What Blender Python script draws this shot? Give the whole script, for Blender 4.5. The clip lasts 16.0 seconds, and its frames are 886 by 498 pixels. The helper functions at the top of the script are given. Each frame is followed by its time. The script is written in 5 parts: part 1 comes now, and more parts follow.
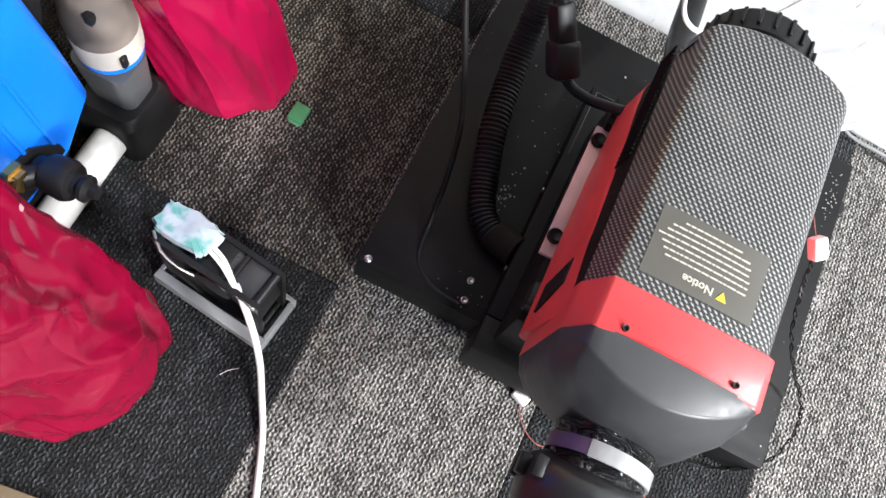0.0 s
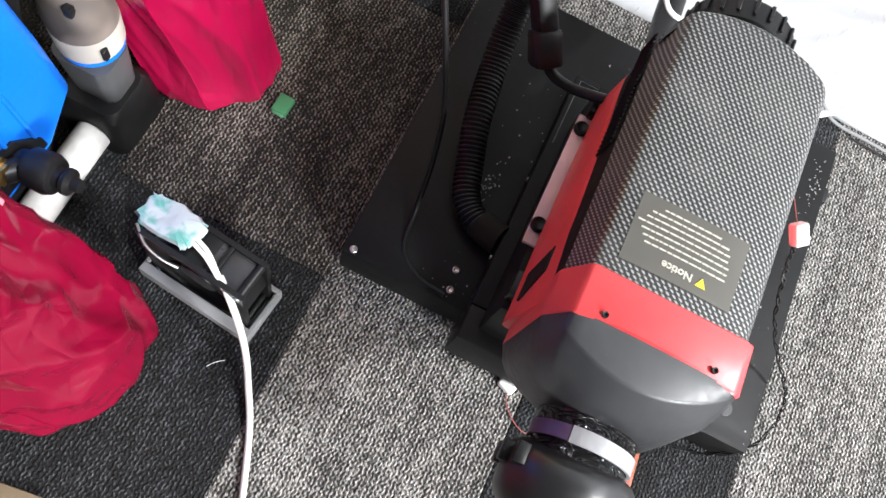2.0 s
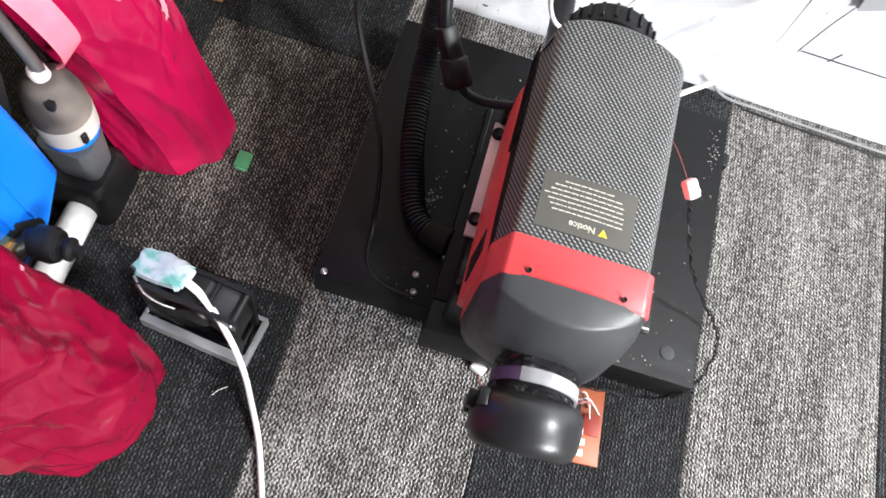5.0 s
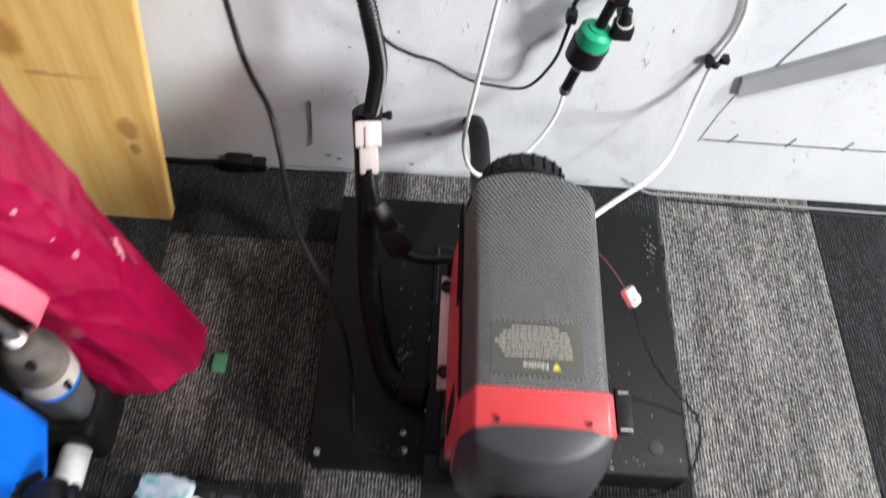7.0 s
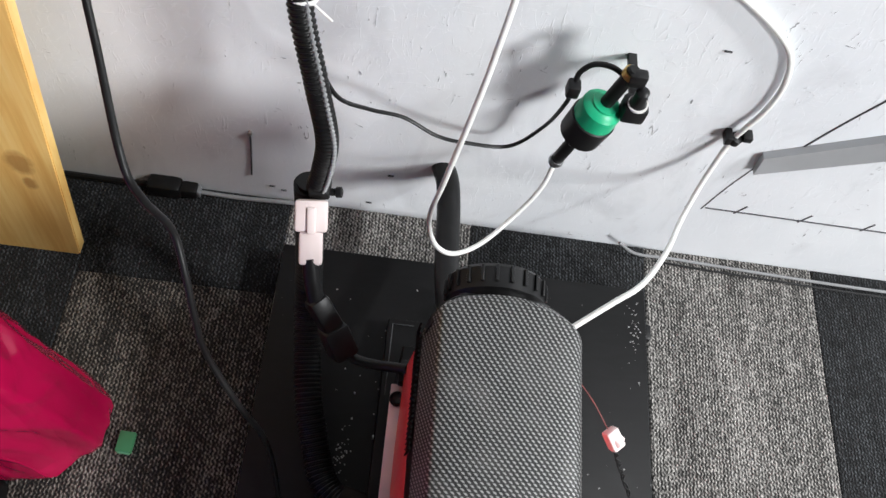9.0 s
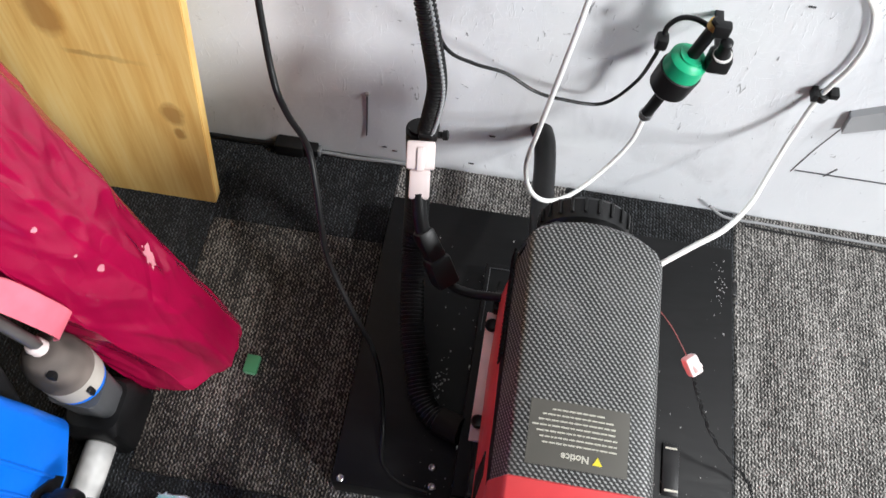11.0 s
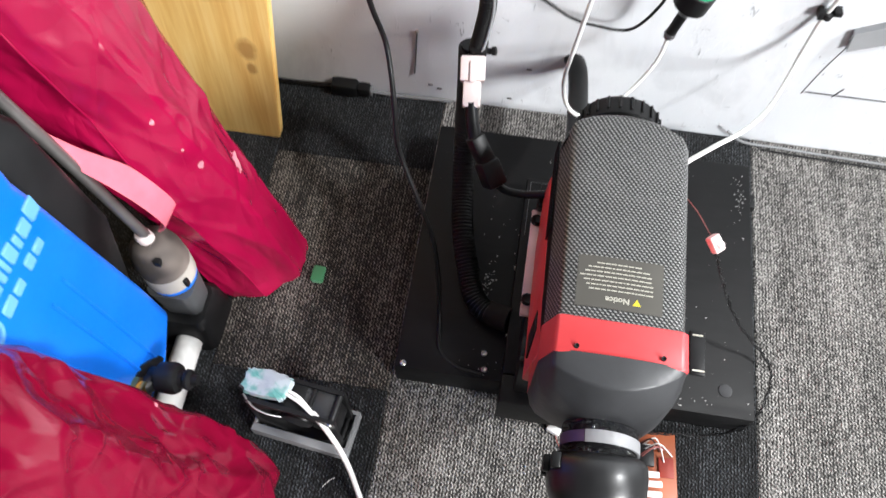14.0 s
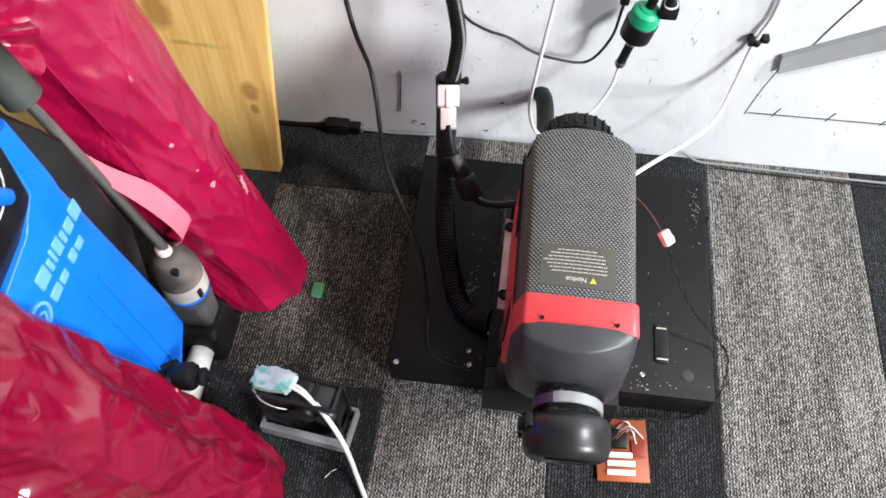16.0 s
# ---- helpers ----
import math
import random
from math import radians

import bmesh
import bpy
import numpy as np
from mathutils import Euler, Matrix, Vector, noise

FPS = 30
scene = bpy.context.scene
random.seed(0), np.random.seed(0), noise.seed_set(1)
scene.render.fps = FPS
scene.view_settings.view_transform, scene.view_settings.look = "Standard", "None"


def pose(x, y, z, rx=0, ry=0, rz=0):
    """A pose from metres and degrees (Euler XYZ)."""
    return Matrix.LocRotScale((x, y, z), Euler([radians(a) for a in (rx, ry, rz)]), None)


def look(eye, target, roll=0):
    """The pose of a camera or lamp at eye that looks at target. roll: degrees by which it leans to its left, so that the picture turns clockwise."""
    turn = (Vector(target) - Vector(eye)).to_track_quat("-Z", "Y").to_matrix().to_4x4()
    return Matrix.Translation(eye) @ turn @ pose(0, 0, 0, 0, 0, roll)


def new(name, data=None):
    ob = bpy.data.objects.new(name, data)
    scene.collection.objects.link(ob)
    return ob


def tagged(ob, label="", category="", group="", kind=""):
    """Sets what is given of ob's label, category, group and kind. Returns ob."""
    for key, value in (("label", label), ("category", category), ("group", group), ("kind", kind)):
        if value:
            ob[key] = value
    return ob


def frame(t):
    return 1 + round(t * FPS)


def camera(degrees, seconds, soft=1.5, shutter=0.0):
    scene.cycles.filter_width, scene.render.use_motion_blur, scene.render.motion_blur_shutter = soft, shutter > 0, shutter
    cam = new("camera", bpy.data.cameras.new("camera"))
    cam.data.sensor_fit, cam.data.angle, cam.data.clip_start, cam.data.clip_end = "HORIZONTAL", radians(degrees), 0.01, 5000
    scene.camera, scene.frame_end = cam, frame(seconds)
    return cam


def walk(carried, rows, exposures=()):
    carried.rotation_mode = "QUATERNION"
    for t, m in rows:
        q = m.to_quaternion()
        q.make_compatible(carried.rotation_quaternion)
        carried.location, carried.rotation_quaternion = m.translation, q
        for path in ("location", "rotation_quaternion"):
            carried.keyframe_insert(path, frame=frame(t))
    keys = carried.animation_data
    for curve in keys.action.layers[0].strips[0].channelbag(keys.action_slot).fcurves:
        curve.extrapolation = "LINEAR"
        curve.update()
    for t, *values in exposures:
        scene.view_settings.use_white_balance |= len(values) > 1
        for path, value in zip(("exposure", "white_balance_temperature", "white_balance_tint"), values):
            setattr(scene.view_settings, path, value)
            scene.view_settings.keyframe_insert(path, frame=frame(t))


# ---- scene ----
cam = camera(58.3, 16.0, shutter=0.5)
PATH = [
    (0, (0.054, -0.244, 0.833), (0.086, 0.472, -1.034), 29.9),
    (0.5, (0.057, -0.244, 0.833), (0.1, 0.472, -1.034), 30.8),
    (1, (0.058, -0.246, 0.831), (0.108, 0.469, -1.036), 31.4),
    (1.5, (0.06, -0.243, 0.832), (0.11, 0.459, -1.04), 31.3),
    (2, (0.063, -0.242, 0.836), (0.118, 0.462, -1.035), 31.1),
    (2.5, (0.067, -0.219, 0.86), (0.116, 0.526, -0.996), 27.4),
    (3, (0.069, -0.218, 0.861), (0.114, 0.566, -0.979), 24.4),
    (3.5, (0.07, -0.227, 0.865), (0.124, 0.548, -0.978), 26.4),
    (4, (0.085, -0.227, 0.87), (0.145, 0.533, -0.979), 25.2),
    (4.2, (0.092, -0.23, 0.866), (0.152, 0.525, -0.985), 24.9),
    (6.3, (0.109, -0.47, 1.086), (0.109, 0.547, -0.636), 8.8),
    (6.5, (0.117, -0.456, 1.083), (0.096, 0.58, -0.628), 6.7),
    (7, (0.119, -0.301, 1.016), (0.166, 0.775, -0.669), 5.8),
    (7.5, (0.119, -0.128, 0.978), (0.213, 0.839, -0.77), 8.7),
    (8, (0.117, -0.05, 0.943), (0.278, 0.836, -0.843), 15.4),
    (8.2, (0.114, -0.046, 0.946), (0.286, 0.846, -0.836), 16.6),
    (10.3, (0.11, -0.103, 0.999), (0.162, 0.82, -0.774), 10.5),
    (10.5, (0.108, -0.132, 0.999), (0.111, 0.805, -0.768), 8.2),
    (11, (0.123, -0.157, 1.013), (0.031, 0.742, -0.772), 3.9),
    (11.5, (0.122, -0.169, 1.011), (0.048, 0.718, -0.78), 4.9),
    (12, (0.127, -0.168, 1.007), (0.03, 0.702, -0.791), 3.8),
    (12.5, (0.116, -0.178, 0.99), (0.031, 0.673, -0.817), 4.5),
    (13, (0.12, -0.207, 0.975), (0.025, 0.496, -0.895), 4.1),
    (13.5, (0.117, -0.239, 1.003), (-0.003, 0.502, -0.851), 1.5),
    (14, (0.105, -0.329, 1.06), (-0.029, 0.577, -0.718), 0.7),
    (14.5, (0.115, -0.398, 1.125), (-0.028, 0.598, -0.603), -1.5),
    (15, (0.128, -0.442, 1.123), (-0.037, 0.573, -0.592), -2.2),
    (15.5, (0.127, -0.468, 1.128), (-0.034, 0.559, -0.581), -1.6),
    (16, (0.143, -0.456, 1.129), (-0.008, 0.594, -0.567), -1.1),
]
walk(cam, [(t, look(eye, target, roll)) for t, eye, target, roll in PATH],
     [(0.0, 0.42), (2.4, 0.43), (3.2, 0.48), (4.2, 0.48), (6.3, 0.12), (6.6, 0.1), (7.1, -0.27), (8.2, -0.38), (10.3, -0.38), (11.0, -0.24), (12.3, -0.1), (13.0, 0.15), (14.0, 0.06), (16.0, -0.04)])

# ---------------------------------------------------------------- light
world = bpy.data.worlds.new("world")
scene.world = world
world.use_nodes = True
wn = world.node_tree.nodes
sky = wn.new("ShaderNodeTexSky")
sky.sky_type, sky.sun_disc = "NISHITA", False
sky.sun_elevation, sky.sun_rotation = radians(35), radians(130)
world.node_tree.links.new(sky.outputs[0], wn["Background"].inputs[0])
wn["Background"].inputs[1].default_value = 0.1

WIN = (3.0, -2.2, 1.6)      # middle of the window, to the east
key = new("window_light", bpy.data.lights.new("window_light", "AREA"))
key.data.shape, key.data.size, key.data.size_y = "RECTANGLE", 0.9, 0.85
key.data.energy, key.data.color = 208.0, (0.97, 0.985, 1.0)
key.matrix_world = look((WIN[0] - 0.01, WIN[1], WIN[2]), (0.25, 0.3, 0.2))
lamp = new("ceiling_light", bpy.data.lights.new("ceiling_light", "AREA"))
lamp.data.shape, lamp.data.size, lamp.data.size_y = "RECTANGLE", 0.4, 0.2
lamp.data.energy, lamp.data.color = 132.0, (0.97, 0.985, 1.0)
lamp.matrix_world = look((2.6, -0.3, 2.82), (1.5, -0.1, 0.0))


# ---------------------------------------------------------------- helpers
class Nodes:
    """A node material under construction."""

    def __init__(self, name):
        self.m = bpy.data.materials.new(name)
        self.m.use_nodes = True
        self.t = self.m.node_tree
        self.b = self.t.nodes["Principled BSDF"]
        self.pos = self.t.nodes.new("ShaderNodeTexCoord").outputs["Object"]

    def put(self, socket, value):
        if isinstance(value, bpy.types.NodeSocket):
            self.t.links.new(value, socket)
        elif isinstance(value, (tuple, list)) and len(value) == 3 and socket.type == "RGBA":
            socket.default_value = (*value, 1)
        else:
            socket.default_value = value

    def scaled(self, sx, sy, sz, src=None):
        n = self.t.nodes.new("ShaderNodeVectorMath")
        n.operation = "MULTIPLY"
        self.put(n.inputs[0], src or self.pos)
        n.inputs[1].default_value = (sx, sy, sz)
        return n.outputs[0]

    def noise(self, scale, detail=3.0, rough=0.55, src=None, warp=0.0):
        n = self.t.nodes.new("ShaderNodeTexNoise")
        self.put(n.inputs["Vector"], src or self.pos)
        n.inputs["Scale"].default_value = scale
        n.inputs["Detail"].default_value = detail
        n.inputs["Roughness"].default_value = rough
        n.inputs["Distortion"].default_value = warp
        return n.outputs["Fac"]

    def voronoi(self, scale, feature="F1", src=None, out="Distance"):
        n = self.t.nodes.new("ShaderNodeTexVoronoi")
        n.feature = feature
        self.put(n.inputs["Vector"], src or self.pos)
        n.inputs["Scale"].default_value = scale
        return n.outputs[out]

    def math(self, op, a, b=0.0, clamp=False):
        n = self.t.nodes.new("ShaderNodeMath")
        n.operation, n.use_clamp = op, clamp
        self.put(n.inputs[0], a)
        self.put(n.inputs[1], b)
        return n.outputs[0]

    def ramp(self, fac, *stops):
        n = self.t.nodes.new("ShaderNodeValToRGB")
        e = n.color_ramp.elements
        while len(e) < len(stops):
            e.new(0.5)
        for s, (p, c) in zip(e, stops):
            s.position, s.color = p, (*c, 1) if isinstance(c, tuple) else (c, c, c, 1)
        self.put(n.inputs[0], fac)
        return n.outputs[0]

    def mix(self, fac, a, b, mode="MIX"):
        n = self.t.nodes.new("ShaderNodeMix")
        n.data_type, n.blend_type = "RGBA", mode
        self.put(n.inputs[0], fac)
        self.put(n.inputs[6], a)
        self.put(n.inputs[7], b)
        return n.outputs[2]

    def axis(self, which, src=None):
        n = self.t.nodes.new("ShaderNodeSeparateXYZ")
        self.put(n.inputs[0], src or self.pos)
        return n.outputs[which]

    def random(self):
        return self.t.nodes.new("ShaderNodeObjectInfo").outputs["Random"]

    def bump(self, height, strength, distance):
        n = self.t.nodes.new("ShaderNodeBump")
        n.inputs["Strength"].default_value = strength
        n.inputs["Distance"].default_value = distance
        self.put(n.inputs["Height"], height)
        self.put(self.b.inputs["Normal"], n.outputs[0])

    def done(self, colour, rough=0.5, metal=0.0, **more):
        self.put(self.b.inputs["Base Color"], colour)
        self.put(self.b.inputs["Roughness"], rough)
        self.put(self.b.inputs["Metallic"], metal)
        for k, v in more.items():
            self.put(self.b.inputs[k.replace("_", " ").title().replace("Ior", "IOR")], v)
        return self.m


def plain(name, colour, rough=0.5, metal=0.0, vary=0.25, scale=60.0, relief=0.15, gloss=0.5):
    """Paint, plastic or metal with slight grain and wear."""
    k = Nodes(name)
    n = k.noise(scale, 4)
    big = k.noise(scale / 8, 3)
    dark = tuple(c * (1 - vary) for c in colour)
    lite = tuple(min(1, c * (1 + vary) + 0.004) for c in colour)
    col = k.mix(k.ramp(big, (0.35, 0.0), (0.65, 1.0)), dark, lite)
    k.bump(n, relief, 0.0006)
    return k.done(col, k.math("ADD", k.math("MULTIPLY", n, 0.2), rough - 0.1), metal, specular_ior_level=gloss)


def thing(name, label, category, at=(0, 0, 0), group="", kind=""):
    return tagged(place(new(name), at), label, category, group, kind)


def place(ob, at):
    ob.location = at
    return ob


def slide(x, y, z, *obs):
    """Sets finished things over by a small step."""
    for ob in obs:
        ob.location = Vector(ob.location) + Vector((x, y, z))


def mesh(name, bm, material, smooth=True):
    me = bpy.data.meshes.new(name)
    bmesh.ops.recalc_face_normals(bm, faces=bm.faces)
    bm.to_mesh(me)
    bm.free()
    if smooth:
        for p in me.polygons:
            p.use_smooth = True
        me.set_sharp_from_angle(angle=radians(40))
    me.materials.append(material)
    return new(name, me)


def part(name, bm, material, parent, label="", smooth=True):
    """One mesh under a thing or a part; its coordinates are the world's."""
    ob = mesh(name, bm, material, smooth)
    up = parent
    m = Matrix.Identity(4)
    while up:
        m = Matrix.LocRotScale(up.location, up.rotation_euler, None) @ m
        up = up.parent
    ob.data.transform(m.inverted())
    ob.parent = parent
    return tagged(ob, label)


def single(name, bm, material, label, category, group="", kind="", smooth=True):
    """A thing of one mesh."""
    return tagged(mesh(name, bm, material, smooth), label, category, group, kind)


def box(x0, x1, y0, y1, z0, z1, bevel=0.0, seg=2, bm=None, turn=0.0):
    out = bm or bmesh.new()
    tmp = bmesh.new()
    bmesh.ops.create_cube(tmp, size=1)
    m = pose((x0 + x1) / 2, (y0 + y1) / 2, (z0 + z1) / 2, 0, 0, turn) @ Matrix.Diagonal((x1 - x0, y1 - y0, z1 - z0, 1))
    bmesh.ops.transform(tmp, matrix=m, verts=tmp.verts)
    if bevel:
        bmesh.ops.bevel(tmp, geom=tmp.edges[:], offset=bevel, segments=seg, profile=0.5, affect="EDGES")
    return merge(out, tmp)


def merge(out, tmp):
    me = bpy.data.meshes.new("tmp")
    tmp.to_mesh(me)
    tmp.free()
    out.from_mesh(me)
    bpy.data.meshes.remove(me)
    return out


def loft(loops, closed=True, cap0=False, cap1=False, bm=None):
    """Skin over loops of equally many points."""
    bm = bm or bmesh.new()
    rows = [[bm.verts.new(p) for p in loop] for loop in loops]
    n = len(rows[0])
    for a, b in zip(rows[:-1], rows[1:]):
        for i in range(n if closed else n - 1):
            j = (i + 1) % n
            bm.faces.new((a[i], a[j], b[j], b[i]))
    if cap0:
        bm.faces.new(rows[0][::-1])
    if cap1:
        bm.faces.new(rows[-1])
    return bm


def glide(points, per=8):
    """A smooth line through the points (Catmull-Rom)."""
    P = [Vector(p) for p in points]
    P = [2 * P[0] - P[1], *P, 2 * P[-1] - P[-2]]
    out = []
    for a, b, c, d in zip(P, P[1:], P[2:], P[3:]):
        for k in range(per):
            t = k / per
            out.append(0.5 * (2 * b + (c - a) * t + (2 * a - 5 * b + 4 * c - d) * t * t + (3 * b - a - 3 * c + d) * t ** 3))
    return out + [P[-2]]


def even(line, step):
    """The line again, with points at even steps."""
    out, left = [line[0]], step
    for a, b in zip(line, line[1:]):
        length = (b - a).length
        at = left
        while at <= length:
            out.append(a.lerp(b, at / length))
            at += step
        left = at - length
    return out


def tube(points, radius, sides=12, per=8, step=0.0, wave=None, caps=True, bm=None):
    """A round tube along the points; wave(i) scales the radius of ring i."""
    line = glide(points, per) if per > 1 else [Vector(p) for p in points]
    if step:
        line = even(line, step)
    up = Vector((0.31, 0.2, 0.93))
    loops = []
    for i, p in enumerate(line):
        d = (line[min(i + 1, len(line) - 1)] - line[max(i - 1, 0)]).normalized()
        u = (up - d * up.dot(d)).normalized()
        up = u
        v = d.cross(u)
        r = radius * (wave(i) if wave else 1)
        loops.append([p + r * (math.cos(a) * u + math.sin(a) * v) for a in (2 * math.pi * k / sides for k in range(sides))])
    return loft(loops, True, caps, caps, bm)


def ring(c, axis, profile, sides=32, bm=None, cap0=True, cap1=True):
    """A turned body: profile of (distance along the axis, radius)."""
    d = Vector(axis).normalized()
    u = d.orthogonal().normalized()
    v = d.cross(u)
    c = Vector(c)
    return loft([[c + s * d + r * (math.cos(a) * u + math.sin(a) * v) for a in (2 * math.pi * k / sides for k in range(sides))]
                 for s, r in profile], True, cap0, cap1, bm)


def rounded(x0, x1, z0, z1, r_top, r_bot, n=6):
    """A rounded rectangle in x and z, from the lower left, clockwise."""
    out = []
    for cx, cz, r, a0 in ((x0 + r_bot, z0 + r_bot, r_bot, 270), (x0 + r_top, z1 - r_top, r_top, 180), (x1 - r_top, z1 - r_top, r_top, 90), (x1 - r_bot, z0 + r_bot, r_bot, 0)):
        for k in range(n + 1):
            a = radians(a0 - 90 * k / n)
            out.append((cx + r * math.cos(a), cz + r * math.sin(a)))
    return out


# ---------------------------------------------------------------- materials
def carpet_material(name, low, mid, high, amount):
    """Loop pile in rows, streaked along the plank."""
    k = Nodes(name)
    wob = k.noise(40, 2)
    p = k.t.nodes.new("ShaderNodeVectorMath")
    p.operation = "ADD"
    k.put(p.inputs[0], k.pos)
    w = k.t.nodes.new("ShaderNodeCombineXYZ")
    k.put(w.inputs[0], k.math("MULTIPLY", wob, 0.004))
    k.put(w.inputs[2], k.math("MULTIPLY", k.random(), 37.0))
    k.put(p.inputs[1], w.outputs[0])
    src = p.outputs[0]
    loops = k.voronoi(1.0, src=k.scaled(440, 270, 1, src))
    tone = k.voronoi(1.0, src=k.scaled(440, 270, 1, src), out="Color")
    tone = k.axis(0, tone)
    streak = k.noise(1.0, 4, 0.6, k.scaled(260, 40, 1, src))
    wide = k.noise(1.0, 3, 0.6, k.scaled(28, 5, 1, src))
    zig = k.math("MULTIPLY", k.math("SINE", k.math("MULTIPLY", k.axis(1, src), 2 * math.pi / 0.0075)), 0.9)
    row = k.math("SINE", k.math("ADD", k.math("MULTIPLY", k.axis(0, src), 2 * math.pi / 0.0046), zig))
    dash = k.math("SINE", k.math("ADD", k.math("MULTIPLY", k.axis(1, src), 2 * math.pi / 0.0052), k.math("MULTIPLY", k.axis(0, src), 2 * math.pi / 0.0080)))
    stitch = k.math("ADD", k.math("MULTIPLY", row, 0.19), k.math("MULTIPLY", dash, 0.10))
    f = k.math("ADD", k.math("MULTIPLY", tone, 0.36), k.math("MULTIPLY", streak, 0.64))
    f = k.math("ADD", f, stitch)
    f = k.math("ADD", f, k.math("MULTIPLY", k.math("SUBTRACT", wide, 0.5), 0.55))
    f = k.math("SUBTRACT", f, amount)
    col = k.ramp(f, (0.28, low), (0.5, mid), (0.76, high))
    # shade between the loops, multiplied into the pile colour
    gap_shade = k.ramp(loops, (0.35, 1.0), (0.8, 0.3))
    col = k.mix(1.0, col, gap_shade, "MULTIPLY")
    k.bump(k.math("ADD", k.math("ADD", k.math("MULTIPLY", loops, -0.8), k.math("MULTIPLY", streak, 0.5)), stitch), 1.0, 0.0024)
    return k.done(col, 0.95, sheen_weight=0.04)


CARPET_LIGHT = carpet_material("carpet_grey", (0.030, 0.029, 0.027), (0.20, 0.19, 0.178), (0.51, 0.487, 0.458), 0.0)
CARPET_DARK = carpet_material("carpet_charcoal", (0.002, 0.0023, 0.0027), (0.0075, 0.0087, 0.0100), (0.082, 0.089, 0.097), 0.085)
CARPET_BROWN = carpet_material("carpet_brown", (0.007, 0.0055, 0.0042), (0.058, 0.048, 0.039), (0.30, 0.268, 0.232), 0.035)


def wall_material():
    k = Nodes("painted_wall")
    one = k.noise(1.0, 3, 0.6, k.scaled(130, 130, 34), 1.1)
    two = k.noise(1.0, 3, 0.6, k.scaled(38, 38, 120), 1.3)
    chips = k.voronoi(1.0, src=k.scaled(60, 60, 42), out="Color")
    soft = k.noise(9, 3)
    big = k.noise(2.6, 4)
    nick1 = k.ramp(one, (0.675, 0.0), (0.71, 1.0))
    nick2 = k.ramp(two, (0.695, 0.0), (0.73, 1.0))
    col = k.mix(k.ramp(big, (0.35, 0.0), (0.7, 1.0)), (0.785, 0.812, 0.842), (0.885, 0.902, 0.92))
    stain = k.math("MULTIPLY", k.ramp(k.noise(1.0, 4, 0.65, k.scaled(7, 7, 4), 0.8), (0.56, 0.0), (0.72, 1.0)), 0.22)
    col = k.mix(stain, col, (0.36, 0.365, 0.38))
    col = k.mix(k.math("MULTIPLY", k.math("MAXIMUM", nick1, nick2), k.ramp(soft, (0.46, 0.0), (0.60, 0.75))), col, (0.12, 0.12, 0.13))
    ridge = k.math("MAXIMUM", k.ramp(one, (0.6, 0.0), (0.68, 1.0)), k.ramp(two, (0.6, 0.0), (0.68, 1.0)))
    h = k.math("ADD", k.math("MULTIPLY", ridge, 0.1), k.math("MULTIPLY", k.axis(0, chips), 0.22))
    h = k.math("ADD", h, k.math("MULTIPLY", soft, 1.3))
    k.bump(h, 0.55, 0.0035)
    return k.done(col, 0.5)


WALL = wall_material()
# for the unseen room sides; dark so that little light bounces back
UNSEEN_GREY = plain("unseen_wall_grey", (0.11, 0.11, 0.11), 0.8, vary=0.06, scale=90)


def weave_material():
    """Printed carbon weave: light and dark cells, staggered."""
    k = Nodes("carbon_weave")
    uv = k.t.nodes.new("ShaderNodeUVMap").outputs[0]
    u, v = k.axis(0, uv), k.axis(1, uv)
    r = k.math("DIVIDE", v, 0.0031)
    a = k.math("SINE", k.math("MULTIPLY", k.math("ADD", k.math("DIVIDE", u, 0.0050), k.math("MULTIPLY", r, 0.36)), 2 * math.pi))
    b = k.math("ABSOLUTE", k.math("SINE", k.math("MULTIPLY", k.math("ADD", r, k.math("MULTIPLY", a, 0.12)), math.pi)))
    s = k.math("MULTIPLY", k.math("ADD", k.math("MULTIPLY", a, 0.5), 0.5), k.math("ADD", k.math("MULTIPLY", b, 0.8), 0.2))
    cell = k.ramp(s, (0.30, 0.005), (0.58, (0.215, 0.215, 0.213)), (0.95, (0.42, 0.42, 0.412)))
    dust = k.noise(22, 4)
    col = k.mix(k.math("MULTIPLY", k.ramp(dust, (0.5, 0.0), (0.8, 1.0)), 0.25), cell, (0.24, 0.23, 0.22))
    k.bump(s, 0.12, 0.0004)
    return k.done(col, k.math("ADD", k.math("MULTIPLY", dust, 0.15), 0.34), k.math("MULTIPLY", s, 0.4), specular_ior_level=0.6)


WEAVE = weave_material()


